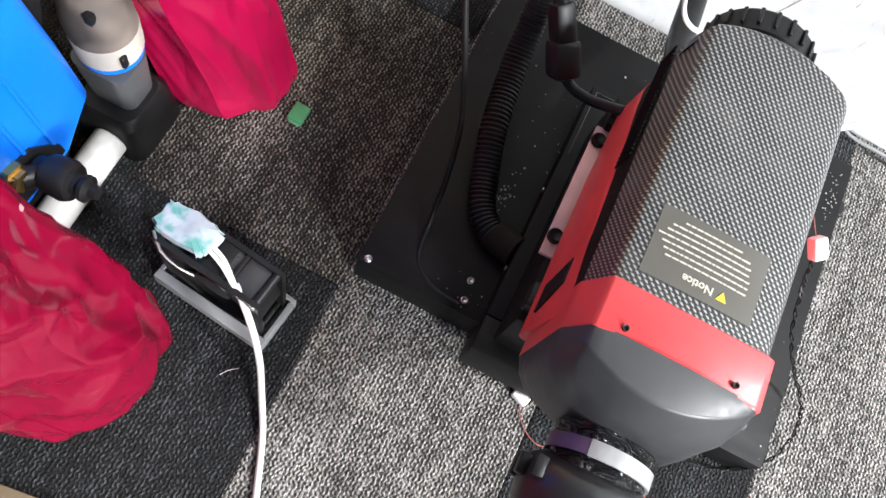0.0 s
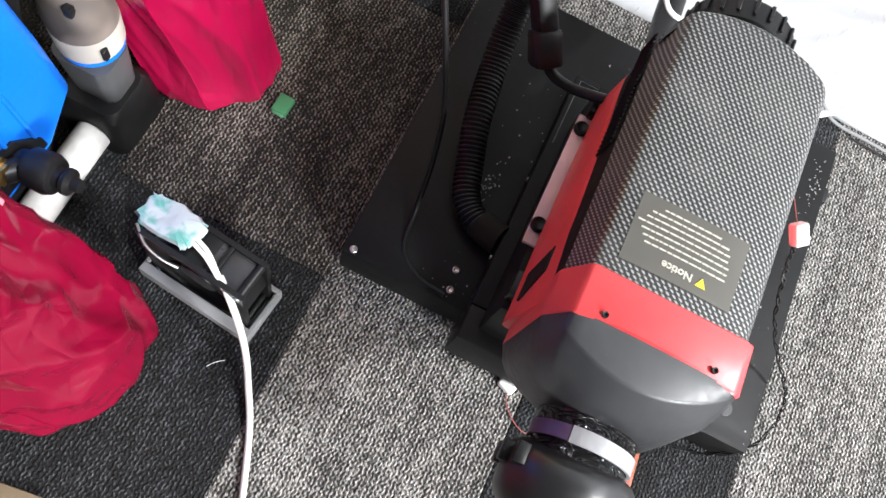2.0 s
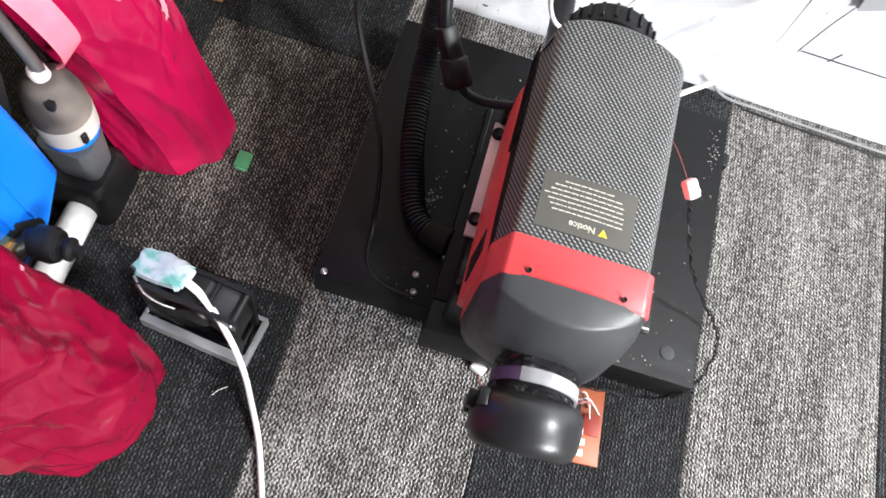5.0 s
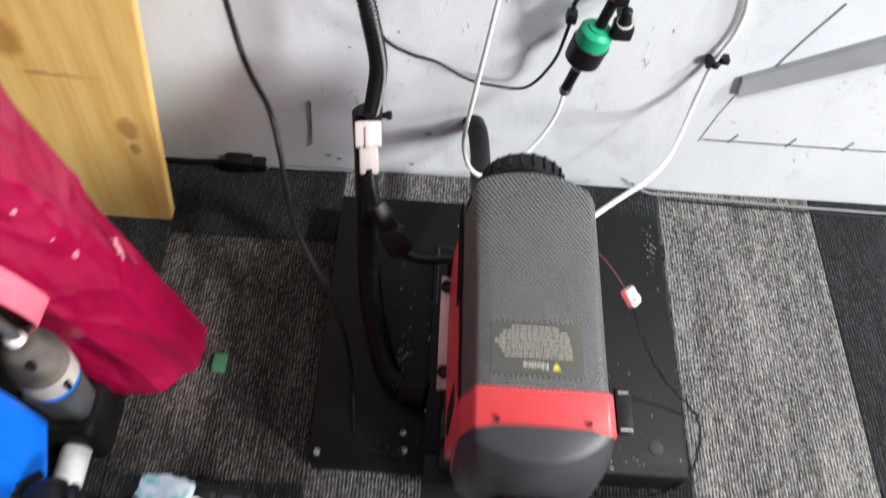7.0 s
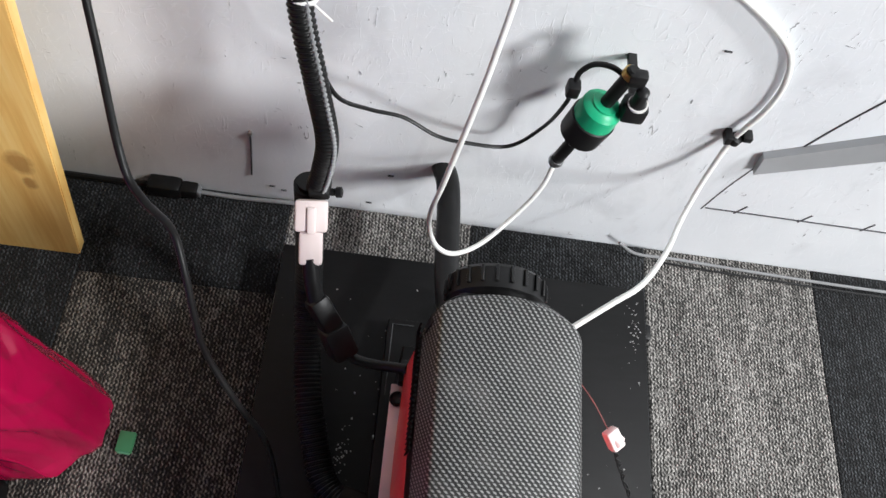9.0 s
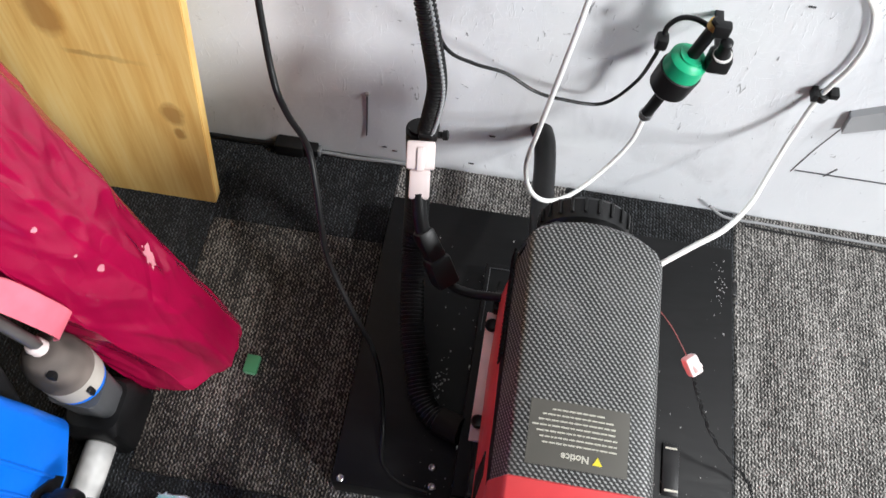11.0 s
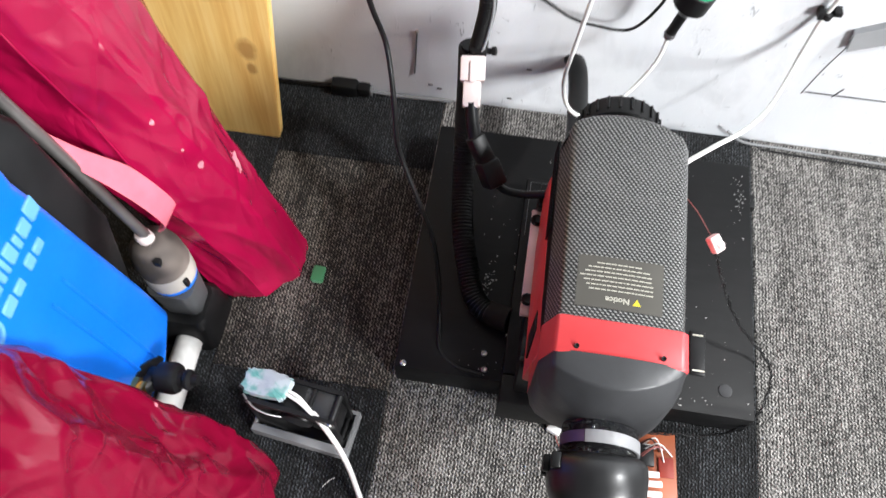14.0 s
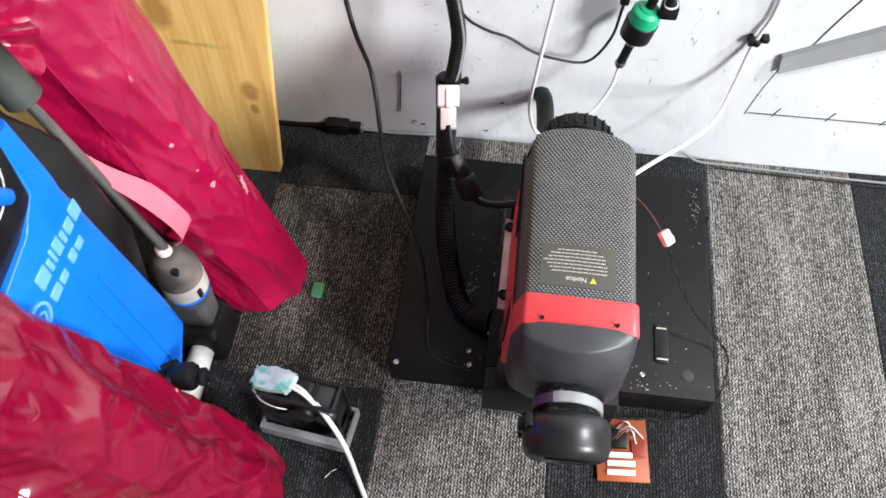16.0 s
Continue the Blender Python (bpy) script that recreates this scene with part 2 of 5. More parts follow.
def satin_material(name, colour):
    """Thin glossy nylon with small crisp creases."""
    k = Nodes(name)
    big = k.noise(6, 3)
    col = k.mix(k.ramp(big, (0.35, 0.0), (0.65, 1.0)), tuple(0.88 * c for c in colour), tuple(min(1, 1.12 * c) for c in colour))
    scuff = k.ramp(k.noise(1.0, 4, 0.7, k.scaled(60, 60, 40), 0.4), (0.775, 0.0), (0.79, 1.0))
    col = k.mix(k.math("MULTIPLY", scuff, 0.5), col, (0.75, 0.30, 0.40))
    creases = []
    for scale, tall, width, warp in ((26, 14, 0.07, 0.9), (13, 6, 0.10, 0.8), (6, 2.6, 0.12, 0.6)):
        v = k.math("ABSOLUTE", k.math("SUBTRACT", k.noise(1.0, 1.5, 0.5, k.scaled(scale, scale, tall), warp), 0.5))
        creases.append(k.ramp(v, (0.0, 0.0), (width, 1.0)))
    where = k.ramp(k.noise(7, 2), (0.42, 0.0), (0.58, 1.0))
    h = k.math("ADD", k.math("MULTIPLY", creases[1], 0.36), k.math("MULTIPLY", k.math("MULTIPLY", creases[0], where), 0.1))
    h = k.math("ADD", h, k.math("MULTIPLY", creases[2], 0.9))
    k.bump(h, 0.45, 0.006)
    return k.done(col, k.math("ADD", k.math("MULTIPLY", big, 0.16), 0.14), specular_ior_level=0.85)


SATIN = satin_material("crimson_nylon", (0.345, 0.003, 0.046))
WINE = satin_material("wine_red_nylon", (0.212, 0.002, 0.024))
BLEACHED = plain("bleached_nylon", (0.72, 0.28, 0.33), 0.5, vary=0.12, scale=200)


def board_black():
    k = Nodes("black_board")
    dust = k.noise(60, 5, 0.7)
    spots = k.ramp(k.noise(190, 2), (0.735, 0.0), (0.765, 1.0))
    smear = k.noise(1.0, 4, 0.6, k.scaled(14, 60, 14), 1.0)
    col = k.mix(k.ramp(smear, (0.4, 0.0), (0.75, 1.0)), (0.0028, 0.0028, 0.003), (0.008, 0.008, 0.0085))
    col = k.mix(k.math("MULTIPLY", spots, k.ramp(k.noise(6, 2), (0.52, 0.0), (0.62, 0.8))), col, (0.4, 0.4, 0.39))
    k.bump(dust, 0.2, 0.0008)
    return k.done(col, k.math("ADD", k.math("MULTIPLY", smear, 0.3), 0.40), specular_ior_level=0.25)


BOARD = board_black()


def wood_material():
    k = Nodes("pine_ply")
    warp = k.noise(1.0, 3, 0.5, k.scaled(4, 4, 1.6))
    x = k.math("ADD", k.axis(0), k.math("MULTIPLY", warp, 0.2))
    wave = k.math("SINE", k.math("MULTIPLY", x, 150.0))
    grain = k.noise(1.0, 4, 0.6, k.scaled(200, 60, 8))
    f = k.math("ADD", k.math("MULTIPLY", wave, 0.06), k.math("ADD", k.math("MULTIPLY", grain, 0.45), k.math("MULTIPLY", warp, 0.5)))
    col = k.ramp(f, (0.3, (0.78, 0.44, 0.12)), (0.5, (0.91, 0.61, 0.21)), (0.7, (0.94, 0.70, 0.31)))
    rag = k.math("MULTIPLY", k.math("SUBTRACT", k.noise(60, 3), 0.5), 0.012)
    for kx, kz, r in ((-0.287, 0.185, 0.013), (-0.402, 0.325, 0.02), (-0.285, 0.15, 0.007), (-0.33, 0.52, 0.015)):
        dx = k.math("SUBTRACT", k.axis(0), kx)
        dz = k.math("MULTIPLY", k.math("SUBTRACT", k.axis(2), kz), 0.7)
        d = k.math("ADD", k.math("SQRT", k.math("ADD", k.math("MULTIPLY", dx, dx), k.math("MULTIPLY", dz, dz))), rag)
        col = k.mix(k.ramp(k.math("DIVIDE", d, r * 1.3), (0.55, 0.75), (1.0, 0.0)), col, (0.42, 0.20, 0.055))
    dz = k.math("ABSOLUTE", k.math("ADD", k.math("SUBTRACT", k.axis(2), 0.268), k.math("ADD", k.math("MULTIPLY", k.math("ADD", k.axis(0), 0.30), 0.06), rag)))
    span = k.ramp(k.math("ADD", k.axis(0), 1.0), (0.60, 0.0), (0.615, 1.0), (0.66, 0.6), (0.71, 0.0))
    col = k.mix(k.math("MULTIPLY", k.ramp(k.math("DIVIDE", dz, 0.01), (0.2, 0.6), (0.45, 0.0)), span), col, (0.40, 0.22, 0.07))
    streak = k.ramp(k.noise(1.0, 3, 0.6, k.scaled(14, 14, 130)), (0.72, 0.0), (0.76, 0.6))
    col = k.mix(k.math("MULTIPLY", streak, 0.6), col, (0.38, 0.22, 0.09))
    k.bump(grain, 0.2, 0.0008)
    return k.done(col, 0.42)


WOOD = wood_material()
FADED = plain("faded_red_paint", (0.78, 0.54, 0.53), 0.6, vary=0.3, scale=60)
RED = plain("red_paint", (0.78, 0.07, 0.077), 0.36, vary=0.08, scale=120)
HOOD = plain("black_hood_plastic", (0.036, 0.037, 0.040), 0.42, vary=0.15, scale=160, relief=0.2, gloss=0.6)
BLACK = plain("black_plastic", (0.008, 0.008, 0.0085), 0.4, vary=0.3, scale=140, gloss=0.3)
RUBBER = plain("black_rubber", (0.006, 0.006, 0.0062), 0.42, vary=0.35, scale=120, relief=0.3, gloss=0.3)
BLUE = plain("blue_plastic", (0.002, 0.17, 0.80), 0.36, vary=0.05, scale=110)
BLUE_PALE = plain("pale_blue_print", (0.14, 0.40, 0.74), 0.5, vary=0.08)
WHITE = plain("white_nylon", (0.82, 0.80, 0.78), 0.4, vary=0.06)
PINKISH = plain("pale_pink_connector", (0.80, 0.68, 0.66), 0.45, vary=0.06)
MILKY = Nodes("milky_fuel_tube").done((0.84, 0.84, 0.81), 0.3, subsurface_weight=0.15, subsurface_radius=(0.01, 0.01, 0.01), subsurface_scale=0.2)
STEEL = plain("dull_steel", (0.45, 0.45, 0.46), 0.38, 1.0, vary=0.2, scale=90)
SLATE = plain("satin_slate", (0.035, 0.036, 0.038), 0.3, vary=0.1, scale=90)
WAND = plain("worn_steel_tube", (0.36, 0.34, 0.33), 0.32, 0.8, vary=0.3, scale=70)
FLECK = plain("pale_fleck", (0.36, 0.36, 0.35), 0.6)
ZINC = plain("zinc_screw", (0.6, 0.6, 0.58), 0.3, 1.0, vary=0.15)
SMOKE = plain("smoky_grey_plastic", (0.085, 0.088, 0.092), 0.4, vary=0.25, scale=50)
IVORY = plain("dirty_ivory_plastic", (0.50, 0.46, 0.41), 0.55, vary=0.3, scale=70, relief=0.4)
PIPE = plain("scuffed_white_pipe", (0.58, 0.57, 0.55), 0.5, vary=0.4, scale=120, relief=0.5)
GREY = plain("grey_plastic", (0.24, 0.245, 0.25), 0.5, vary=0.15, scale=80)
DIRTY = plain("dirty_brown_plastic", (0.19, 0.155, 0.135), 0.75, vary=0.8, scale=60, relief=0.9)
PINK = plain("pink_webbing", (0.80, 0.16, 0.22), 0.7, vary=0.08, scale=300, relief=0.5)
GREEN = plain("bright_green_plastic", (0.01, 0.42, 0.20), 0.35, vary=0.1)
GREEN_DULL = plain("green_connector", (0.06, 0.26, 0.11), 0.5, vary=0.15)
LABEL = plain("label_dark", (0.10, 0.094, 0.08), 0.4, vary=0.15)
PRINT = plain("label_print", (0.58, 0.56, 0.48), 0.5, vary=0.1)
YELLOW = plain("yellow_print", (0.80, 0.66, 0.04), 0.5, vary=0.06)
TAPE = plain("silver_tape", (0.34, 0.34, 0.35), 0.35, vary=0.15, scale=150, relief=0.5)
PURPLE = plain("purple_tape", (0.10, 0.055, 0.12), 0.4, vary=0.2, scale=150)
def film_material():
    k = Nodes("black_shrink_film")
    f = k.math("ABSOLUTE", k.math("SUBTRACT", k.noise(1.0, 3, 0.55, k.scaled(50, 90, 50), 1.2), 0.5))
    k.bump(k.ramp(f, (0.0, 1.0), (0.16, 0.0)), 0.9, 0.005)
    return k.done(k.mix(k.noise(60, 3), (0.006, 0.006, 0.0065), (0.014, 0.014, 0.015)), 0.14)


FOIL = film_material()
def tape_material():
    k = Nodes("pale_cyan_tape")
    f = k.ramp(k.noise(55, 3), (0.46, 0.0), (0.62, 1.0))
    k.bump(k.noise(120, 3), 0.5, 0.002)
    return k.done(k.mix(f, (0.44, 0.50, 0.54), (0.13, 0.36, 0.33)), 0.45)


CYAN = tape_material()
ORANGE = plain("orange_circuit_board", (0.34, 0.08, 0.025), 0.45, vary=0.25, scale=60)
BRASS = plain("brass", (0.62, 0.42, 0.14), 0.35, 1.0, vary=0.2)
CARD = plain("brown_card", (0.17, 0.125, 0.075), 0.8, vary=0.15)
SEAM = plain("dark_seam", (0.05, 0.05, 0.055), 0.7, vary=0.3)
# grey of the slanted wall shadow, put in as colour
SHADE_STRIP = plain("grey_wall_shade", (0.33, 0.34, 0.35), 0.6, vary=0.1)
WIRE_RED = plain("red_wire", (0.32, 0.10, 0.09), 0.45)

# ---------------------------------------------------------------- room
NORTH = 0.489
X0, X1, Y0, TOP = -1.6, 3.0, -3.2, 2.9
single("wall_north", box(X0, X1 + 0.1, NORTH, NORTH + 0.1, -0.02, TOP), WALL, "white painted wall with fibrous scratched surface", "wall", kind="structure", smooth=False)
# other walls and ceiling are out of view, added to limit bounced light
single("wall_south", box(X0, X1 + 0.1, Y0 - 0.1, Y0, -0.02, TOP), UNSEEN_GREY, "unseen wall, dark grey to hold back bounced light", "wall", kind="structure", smooth=False)
single("wall_west", box(X0 - 0.1, X0, Y0 - 0.1, NORTH + 0.1, -0.02, TOP), UNSEEN_GREY, "unseen wall, dark grey to hold back bounced light", "wall", kind="structure", smooth=False)
east = bmesh.new()
wy, wz = 0.48, 0.46
for b in ((Y0, WIN[1] - wy, -0.02, TOP), (WIN[1] + wy, NORTH, -0.02, TOP), (WIN[1] - wy, WIN[1] + wy, -0.02, WIN[2] - wz), (WIN[1] - wy, WIN[1] + wy, WIN[2] + wz, TOP)):
    box(X1, X1 + 0.1, *b, bm=east)
single("wall_east", east, UNSEEN_GREY, "unseen dark grey wall with a window opening", "wall", kind="structure", smooth=False)
single("ceiling", box(X0 - 0.1, X1 + 0.1, Y0 - 0.1, NORTH + 0.1, TOP, TOP + 0.1), UNSEEN_GREY, "unseen dark grey ceiling that closes the room", "ceiling", kind="structure", smooth=False)

floor = single("floor", box(X0 - 0.1, X1 + 0.1, Y0 - 0.1, NORTH + 0.1, -0.06, -0.012), CARPET_DARK, "floor of carpet planks in grey and charcoal", "floor", kind="structure", smooth=False)


def plank(x0, x1, y0, y1, material):
    ob = mesh("carpet_plank", box(-(x1 - x0) / 2 + 0.0004, (x1 - x0) / 2 - 0.0004, -(y1 - y0) / 2 + 0.0004, (y1 - y0) / 2 - 0.0004, -0.01, 0.0, 0.0012, 1), material, False)
    ob.location = ((x0 + x1) / 2, (y0 + y1) / 2, 0)
    ob.parent = floor


seen = {-0.262: ((-1.02, -0.017, CARPET_DARK), (-0.017, 0.347, CARPET_BROWN), (0.347, NORTH, CARPET_DARK)),
        -0.012: ((-0.55, NORTH, CARPET_LIGHT),), 0.239: ((-0.55, NORTH, CARPET_DARK),),
        0.489: ((-0.55, NORTH, CARPET_LIGHT),), 0.738: ((-0.55, NORTH, CARPET_DARK),), -0.512: ((-0.55, NORTH, CARPET_DARK),)}
rng = random.Random(4)
for c in range(-6, 12):
    x = -0.015 + 0.2503 * c
    rows = [v for s, v in seen.items() if abs(s - x) < 0.03]
    rows = rows[0] if rows else ((-0.55, NORTH, rng.choice((CARPET_DARK, CARPET_LIGHT))),)
    for y0, y1, m in rows:
        plank(x, x + 0.2503, y0, y1, m)
    y = rows[0][0]
    while y > Y0:
        plank(x, x + 0.2503, max(y - 1.0, Y0), y, rng.choice((CARPET_DARK, CARPET_LIGHT)))
        y -= 1.0

# window and lamp fitting, behind the camera
win = thing("window_1", "plain white window frame with a clear pane", "window", (X1 + 0.05, WIN[1], WIN[2]), kind="structure")
for n, b in (("window_frame", (WIN[1] - wy, WIN[1] - wy + 0.04, WIN[2] - wz, WIN[2] + wz)), ("window_frame", (WIN[1] + wy - 0.04, WIN[1] + wy, WIN[2] - wz, WIN[2] + wz)),
             ("window_frame", (WIN[1] - wy + 0.04, WIN[1] + wy - 0.04, WIN[2] - wz, WIN[2] - wz + 0.04)), ("window_frame", (WIN[1] - wy + 0.04, WIN[1] + wy - 0.04, WIN[2] + wz - 0.04, WIN[2] + wz))):
    part(n, box(X1 + 0.03, X1 + 0.07, *b, 0.003), WHITE, win)
part("housing", box(2.33, 2.87, -0.40, -0.20, TOP - 0.04, TOP, 0.01), WHITE, thing("ceiling_lamp", "long white lamp housing under the ceiling", "lamp", (2.6, -0.3, TOP)))

# ---------------------------------------------------------------- wall fittings
part_y = NORTH - 0.006
# thin grey strip laid where a slanted shadow falls on the wall
trim = bmesh.new()
loft([[(0.531, y, 0.261), (0.886, y, 0.461), (0.886, y, 0.401), (0.535, y, 0.228)] for y in (part_y - 0.004, NORTH)], True, True, False, trim)
single("trim_slanted", trim, SHADE_STRIP, "flat grey slanted strip standing in for a shadow on the white wall", "trim", kind="structure", smooth=False)

def seam(points, r=0.0012):
    single("seam", tube([(x - 0.014, y, z + 0.02) for x, y, z in points], r, 6, 4), SEAM, "thin dark seam in the painted wall lining", "seam", "seams", "structure")


seam([(0.531, NORTH, 0.104), (0.54, NORTH, 0.16), (0.552, NORTH, 0.212)], 0.0009)
seam([(0.583, NORTH, 0.262), (0.60, NORTH, 0.31), (0.625, NORTH, 0.37)], 0.0014)
seam([(0.535, NORTH, 0.108), (0.8, NORTH, 0.108), (1.1, NORTH, 0.108)], 0.0013)
for x in (0.575, 0.662, 0.748, 0.835):
    seam([(x, NORTH, 0.104), (x + 0.004, NORTH, 0.113), (x + 0.009, NORTH, 0.124)], 0.0013)
nail = thing("wall_nail", "small dark nail in the wall with a thread", "nail", (-0.053, NORTH, 0.14))
part("head", ring((-0.053, NORTH, 0.141), (0, -1, 0), ((0, 0.0025), (0.004, 0.003), (0.005, 0.002))), ZINC, nail)
part("thread", tube([(-0.053, NORTH - 0.002, 0.14), (-0.056, NORTH - 0.001, 0.09), (-0.059, NORTH - 0.002, 0.045)], 0.0012, 6), SEAM, nail)
for x, z in ((-0.04, 0.033), (-0.025, 0.026), (0.115, 0.1), (0.42, 0.41), (0.09, 0.024)):
    single("staple", box(x - 0.004, x + 0.004, NORTH - 0.002, NORTH, z - 0.001, z + 0.001, 0.0005, 1), SEAM, "small dark staple in the white wall", "staple", "staples")

slide(-0.006, 0.0, 0.013, nail)

# cable run along the foot of the wall
single("floor_wire", tube([(0.44, 0.475, 0.03), (0.47, 0.47, 0.014), (0.53, 0.474, 0.006), (0.62, 0.472, 0.004), (0.8, 0.468, 0.004), (1.2, 0.466, 0.004)], 0.0022, 8), GREY, "thin grey wire lying along the wall foot", "wire")
single("floor_wire", tube([(0.5, 0.468, 0.003), (0.6, 0.464, 0.003), (0.85, 0.459, 0.003), (1.2, 0.457, 0.003)], 0.0016, 8), BLACK, "thin black wire lying along the wall foot", "wire")
ext = thing("power_plug", "black inline power plug with its cord by the wall", "plug", (-0.165, 0.475, 0.0))
pb = box(-0.20, -0.155, 0.462, 0.486, 0.0, 0.026, 0.006)
box(-0.157, -0.134, 0.465, 0.483, 0.003, 0.022, 0.004, bm=pb)
part("body", pb, RUBBER, ext)
part("face", box(-0.135, -0.131, 0.468, 0.48, 0.005, 0.019, 0.001), GREY, ext)
part("cord", tube([(-0.20, 0.475, 0.012), (-0.26, 0.476, 0.006), (-0.36, 0.477, 0.005), (-0.6, 0.478, 0.005)], 0.004, 8), RUBBER, ext)
part("cord", tube([(-0.132, 0.474, 0.01), (-0.08, 0.476, 0.005), (-0.02, 0.478, 0.006), (0.0, 0.479, 0.004)], 0.003, 8), GREY, ext)

slide(-0.004, 0.003, 0.0, ext)

# pine board leaning on the wall
pine = bmesh.new()


def lean(x, z, back):
    return (x, 0.368 + 0.1 * z + back, z)


out = [(-0.267, 0.0), (-0.265, 0.004), (-0.178, 0.98), (-0.176, 0.985), (-0.95, 0.985), (-0.95, 0.0)]
loft([[lean(x, z, b) for x, z in out] for b in (0, 0.018)], True, True, True, pine)
bmesh.ops.bevel(pine, geom=[e for e in pine.edges], offset=0.0015, segments=2, affect="EDGES")
single("wooden_board", pine, WOOD, "yellow pine board with knots leaning on the wall", "board", smooth=False)

# ---------------------------------------------------------------- black board and box under the heater
DECK = 0.058     # height of the board's top
base = thing("base_board", "thick black board lying on the carpet", "board", (0.228, 0.196, 0))
part("panel", box(-0.007, 0.463, 0.0, 0.394, 0.004, DECK, 0.0025), BOARD, base)
for x, y in ((0.108, 0.036), (0.111, 0.014), (0.36, 0.03), (0.004, 0.006)):
    part("screw", ring((x, y, DECK - 0.0005), (0, 0, 1), ((0, 0.004), (0.0015, 0.0042), (0.0024, 0.003), (0.0014, 0.0015)), 14), ZINC, base, "zinc screw")
for x in (0.04, 0.42):
    for y in (0.05, 0.34):
        part("foot", box(x - 0.015, x + 0.015, y - 0.015, y + 0.015, 0.0, 0.005, 0.001, 1), RUBBER, base)
part("catch", box(0.462, 0.476, 0.332, 0.354, 0.014, 0.042, 0.003), BLACK, base)
part("switch_strip", box(0.378, 0.398, 0.050, 0.112, DECK, DECK + 0.0026, 0.0008), BLACK, base, "glossy black switch strip")
for y, w in ((0.106, 0.014), (0.056, 0.016)):
    part("marking", box(0.381, 0.381 + w, y - 0.0012, y + 0.0012, DECK + 0.0025, DECK + 0.0032), PRINT, base, smooth=False)
part("disc", ring((0.425, 0.035, DECK), (0, 0, 1), ((0, 0.009), (0.0010, 0.0088), (0.0013, 0.007)), 24), SLATE, base, "worn grey disc")
flecks = bmesh.new()
rng = random.Random(9)
for cx, cy, sx, sy, n in ((0.100, 0.14, 0.006, 0.02, 40), (0.448, 0.33, 0.006, 0.03, 44), (0.115, 0.23, 0.03, 0.05, 16), (0.38, 0.03, 0.03, 0.02, 18), (0.355, 0.008, 0.025, 0.004, 18), (0.105, 0.016, 0.02, 0.008, 14), (0.2, 0.2, 0.2, 0.15, 40)):
    for i in range(n):
        x, y, r = rng.gauss(cx, sx), rng.gauss(cy, sy), rng.uniform(0.0003, 0.0009)
        if 0.0 < x < 0.455 and 0.005 < y < 0.388:
            box(x - r, x + r, y - r * rng.uniform(0.5, 2), y + r, DECK - 0.0002, DECK + 0.0006, bm=flecks, turn=rng.uniform(0, 90))
single("paint_flecks", flecks, FLECK, "tiny pale flecks scattered on the black board", "flecks", kind="stuff", smooth=False)

BX0, BX1, BY0, BY1, PLINTH = 0.134, 0.322, -0.036, 0.30, 0.090
stand = thing("mounting_box", "black metal box stand carrying the heater", "stand", (0.228, 0.11, DECK))
part("plinth", box(BX0, BX1, 0.002, BY1, DECK, PLINTH, 0.003), BOARD, stand)
part("front_block", box(BX0, BX1, BY0, 0.002, 0.02, PLINTH, 0.003), BOARD, stand)
part("body", box(0.150, 0.306, -0.02, 0.235, PLINTH, 0.181, 0.003), BOARD, stand)
part("hatch_edge", tube([(BX0 + 0.006, 0.205, PLINTH + 0.0005), (BX0 + 0.006, 0.292, PLINTH + 0.0005), (0.165, 0.292, PLINTH + 0.0005)], 0.0006, 6, 1), SMOKE, stand, "worn lid edge")
for y in (0.06, 0.16):
    part("screw", ring((BX0, y, 0.075), (-1, 0, 0), ((0, 0.003), (0.0015, 0.003), (0.002, 0.002)), 12), ZINC, stand)
BZ = 0.15        # underside of the heater before it is set on the stand

# ---------------------------------------------------------------- diesel heater
HC = 0.2385
heater = thing("diesel_heater", "red and black diesel air heater with a carbon-weave cover", "heater", (HC, 0.09, BZ))


def hull(x0, x1, z0, z1):
    """The casing's section: a steep chamfer on one shoulder, a round one on the other."""
    r, out = 0.008, []
    out += [(x0 + r + r * math.cos(radians(a)), z0 + r + r * math.sin(radians(a))) for a in (270, 247, 225, 202, 180)]
    out += [(x0, z1 - 0.036), (x0 + 0.0006, z1 - 0.032), (x0 + 0.0100, z1 - 0.004), (x0 + 0.0115, z1 - 0.0015), (x0 + 0.0145, z1)]
    out += [(x1 - 0.009 + 0.009 * math.cos(radians(a)), z1 - 0.009 + 0.009 * math.sin(radians(a))) for a in (90, 72, 54, 36, 18, 0)]
    return out + [(x1 - r + r * math.cos(radians(a)), z0 + r + r * math.sin(radians(a))) for a in (0, -22, -45, -67, -90)]


def shell(y, x0, x1, z0, z1):
    return [(x, y, z + crown(x, z, z1)) for x, z in hull(x0, x1, z0, z1)]


def crown(x, z, z1):
    """The slight arch of the top."""
    return 0.004 * (1 - min(1, ((x - HC) / 0.067) ** 2)) if z > z1 - 0.002 else 0.0


def skewed(loop):
    """The lower casing widens downwards."""
    return [(x + math.copysign(0.010 * max(0.0, min(1.0, (0.285 - z) / 0.1)), x - HC), y, z) for x, y, z in loop]


lower = loft([skewed(shell(y, 0.1750 + d, 0.3075 - d, 0.166, top)) for y, d, top in ((-0.040, 0.0, 0.306), (-0.02, 0.0, 0.304), (0.03, -0.001, 0.290), (0.12, -0.002, 0.266), (0.2, 0.0, 0.248), (0.222, 0.008, 0.242))], True, True, True)
part("lower_body", lower, RED, heater, "red lower casing")


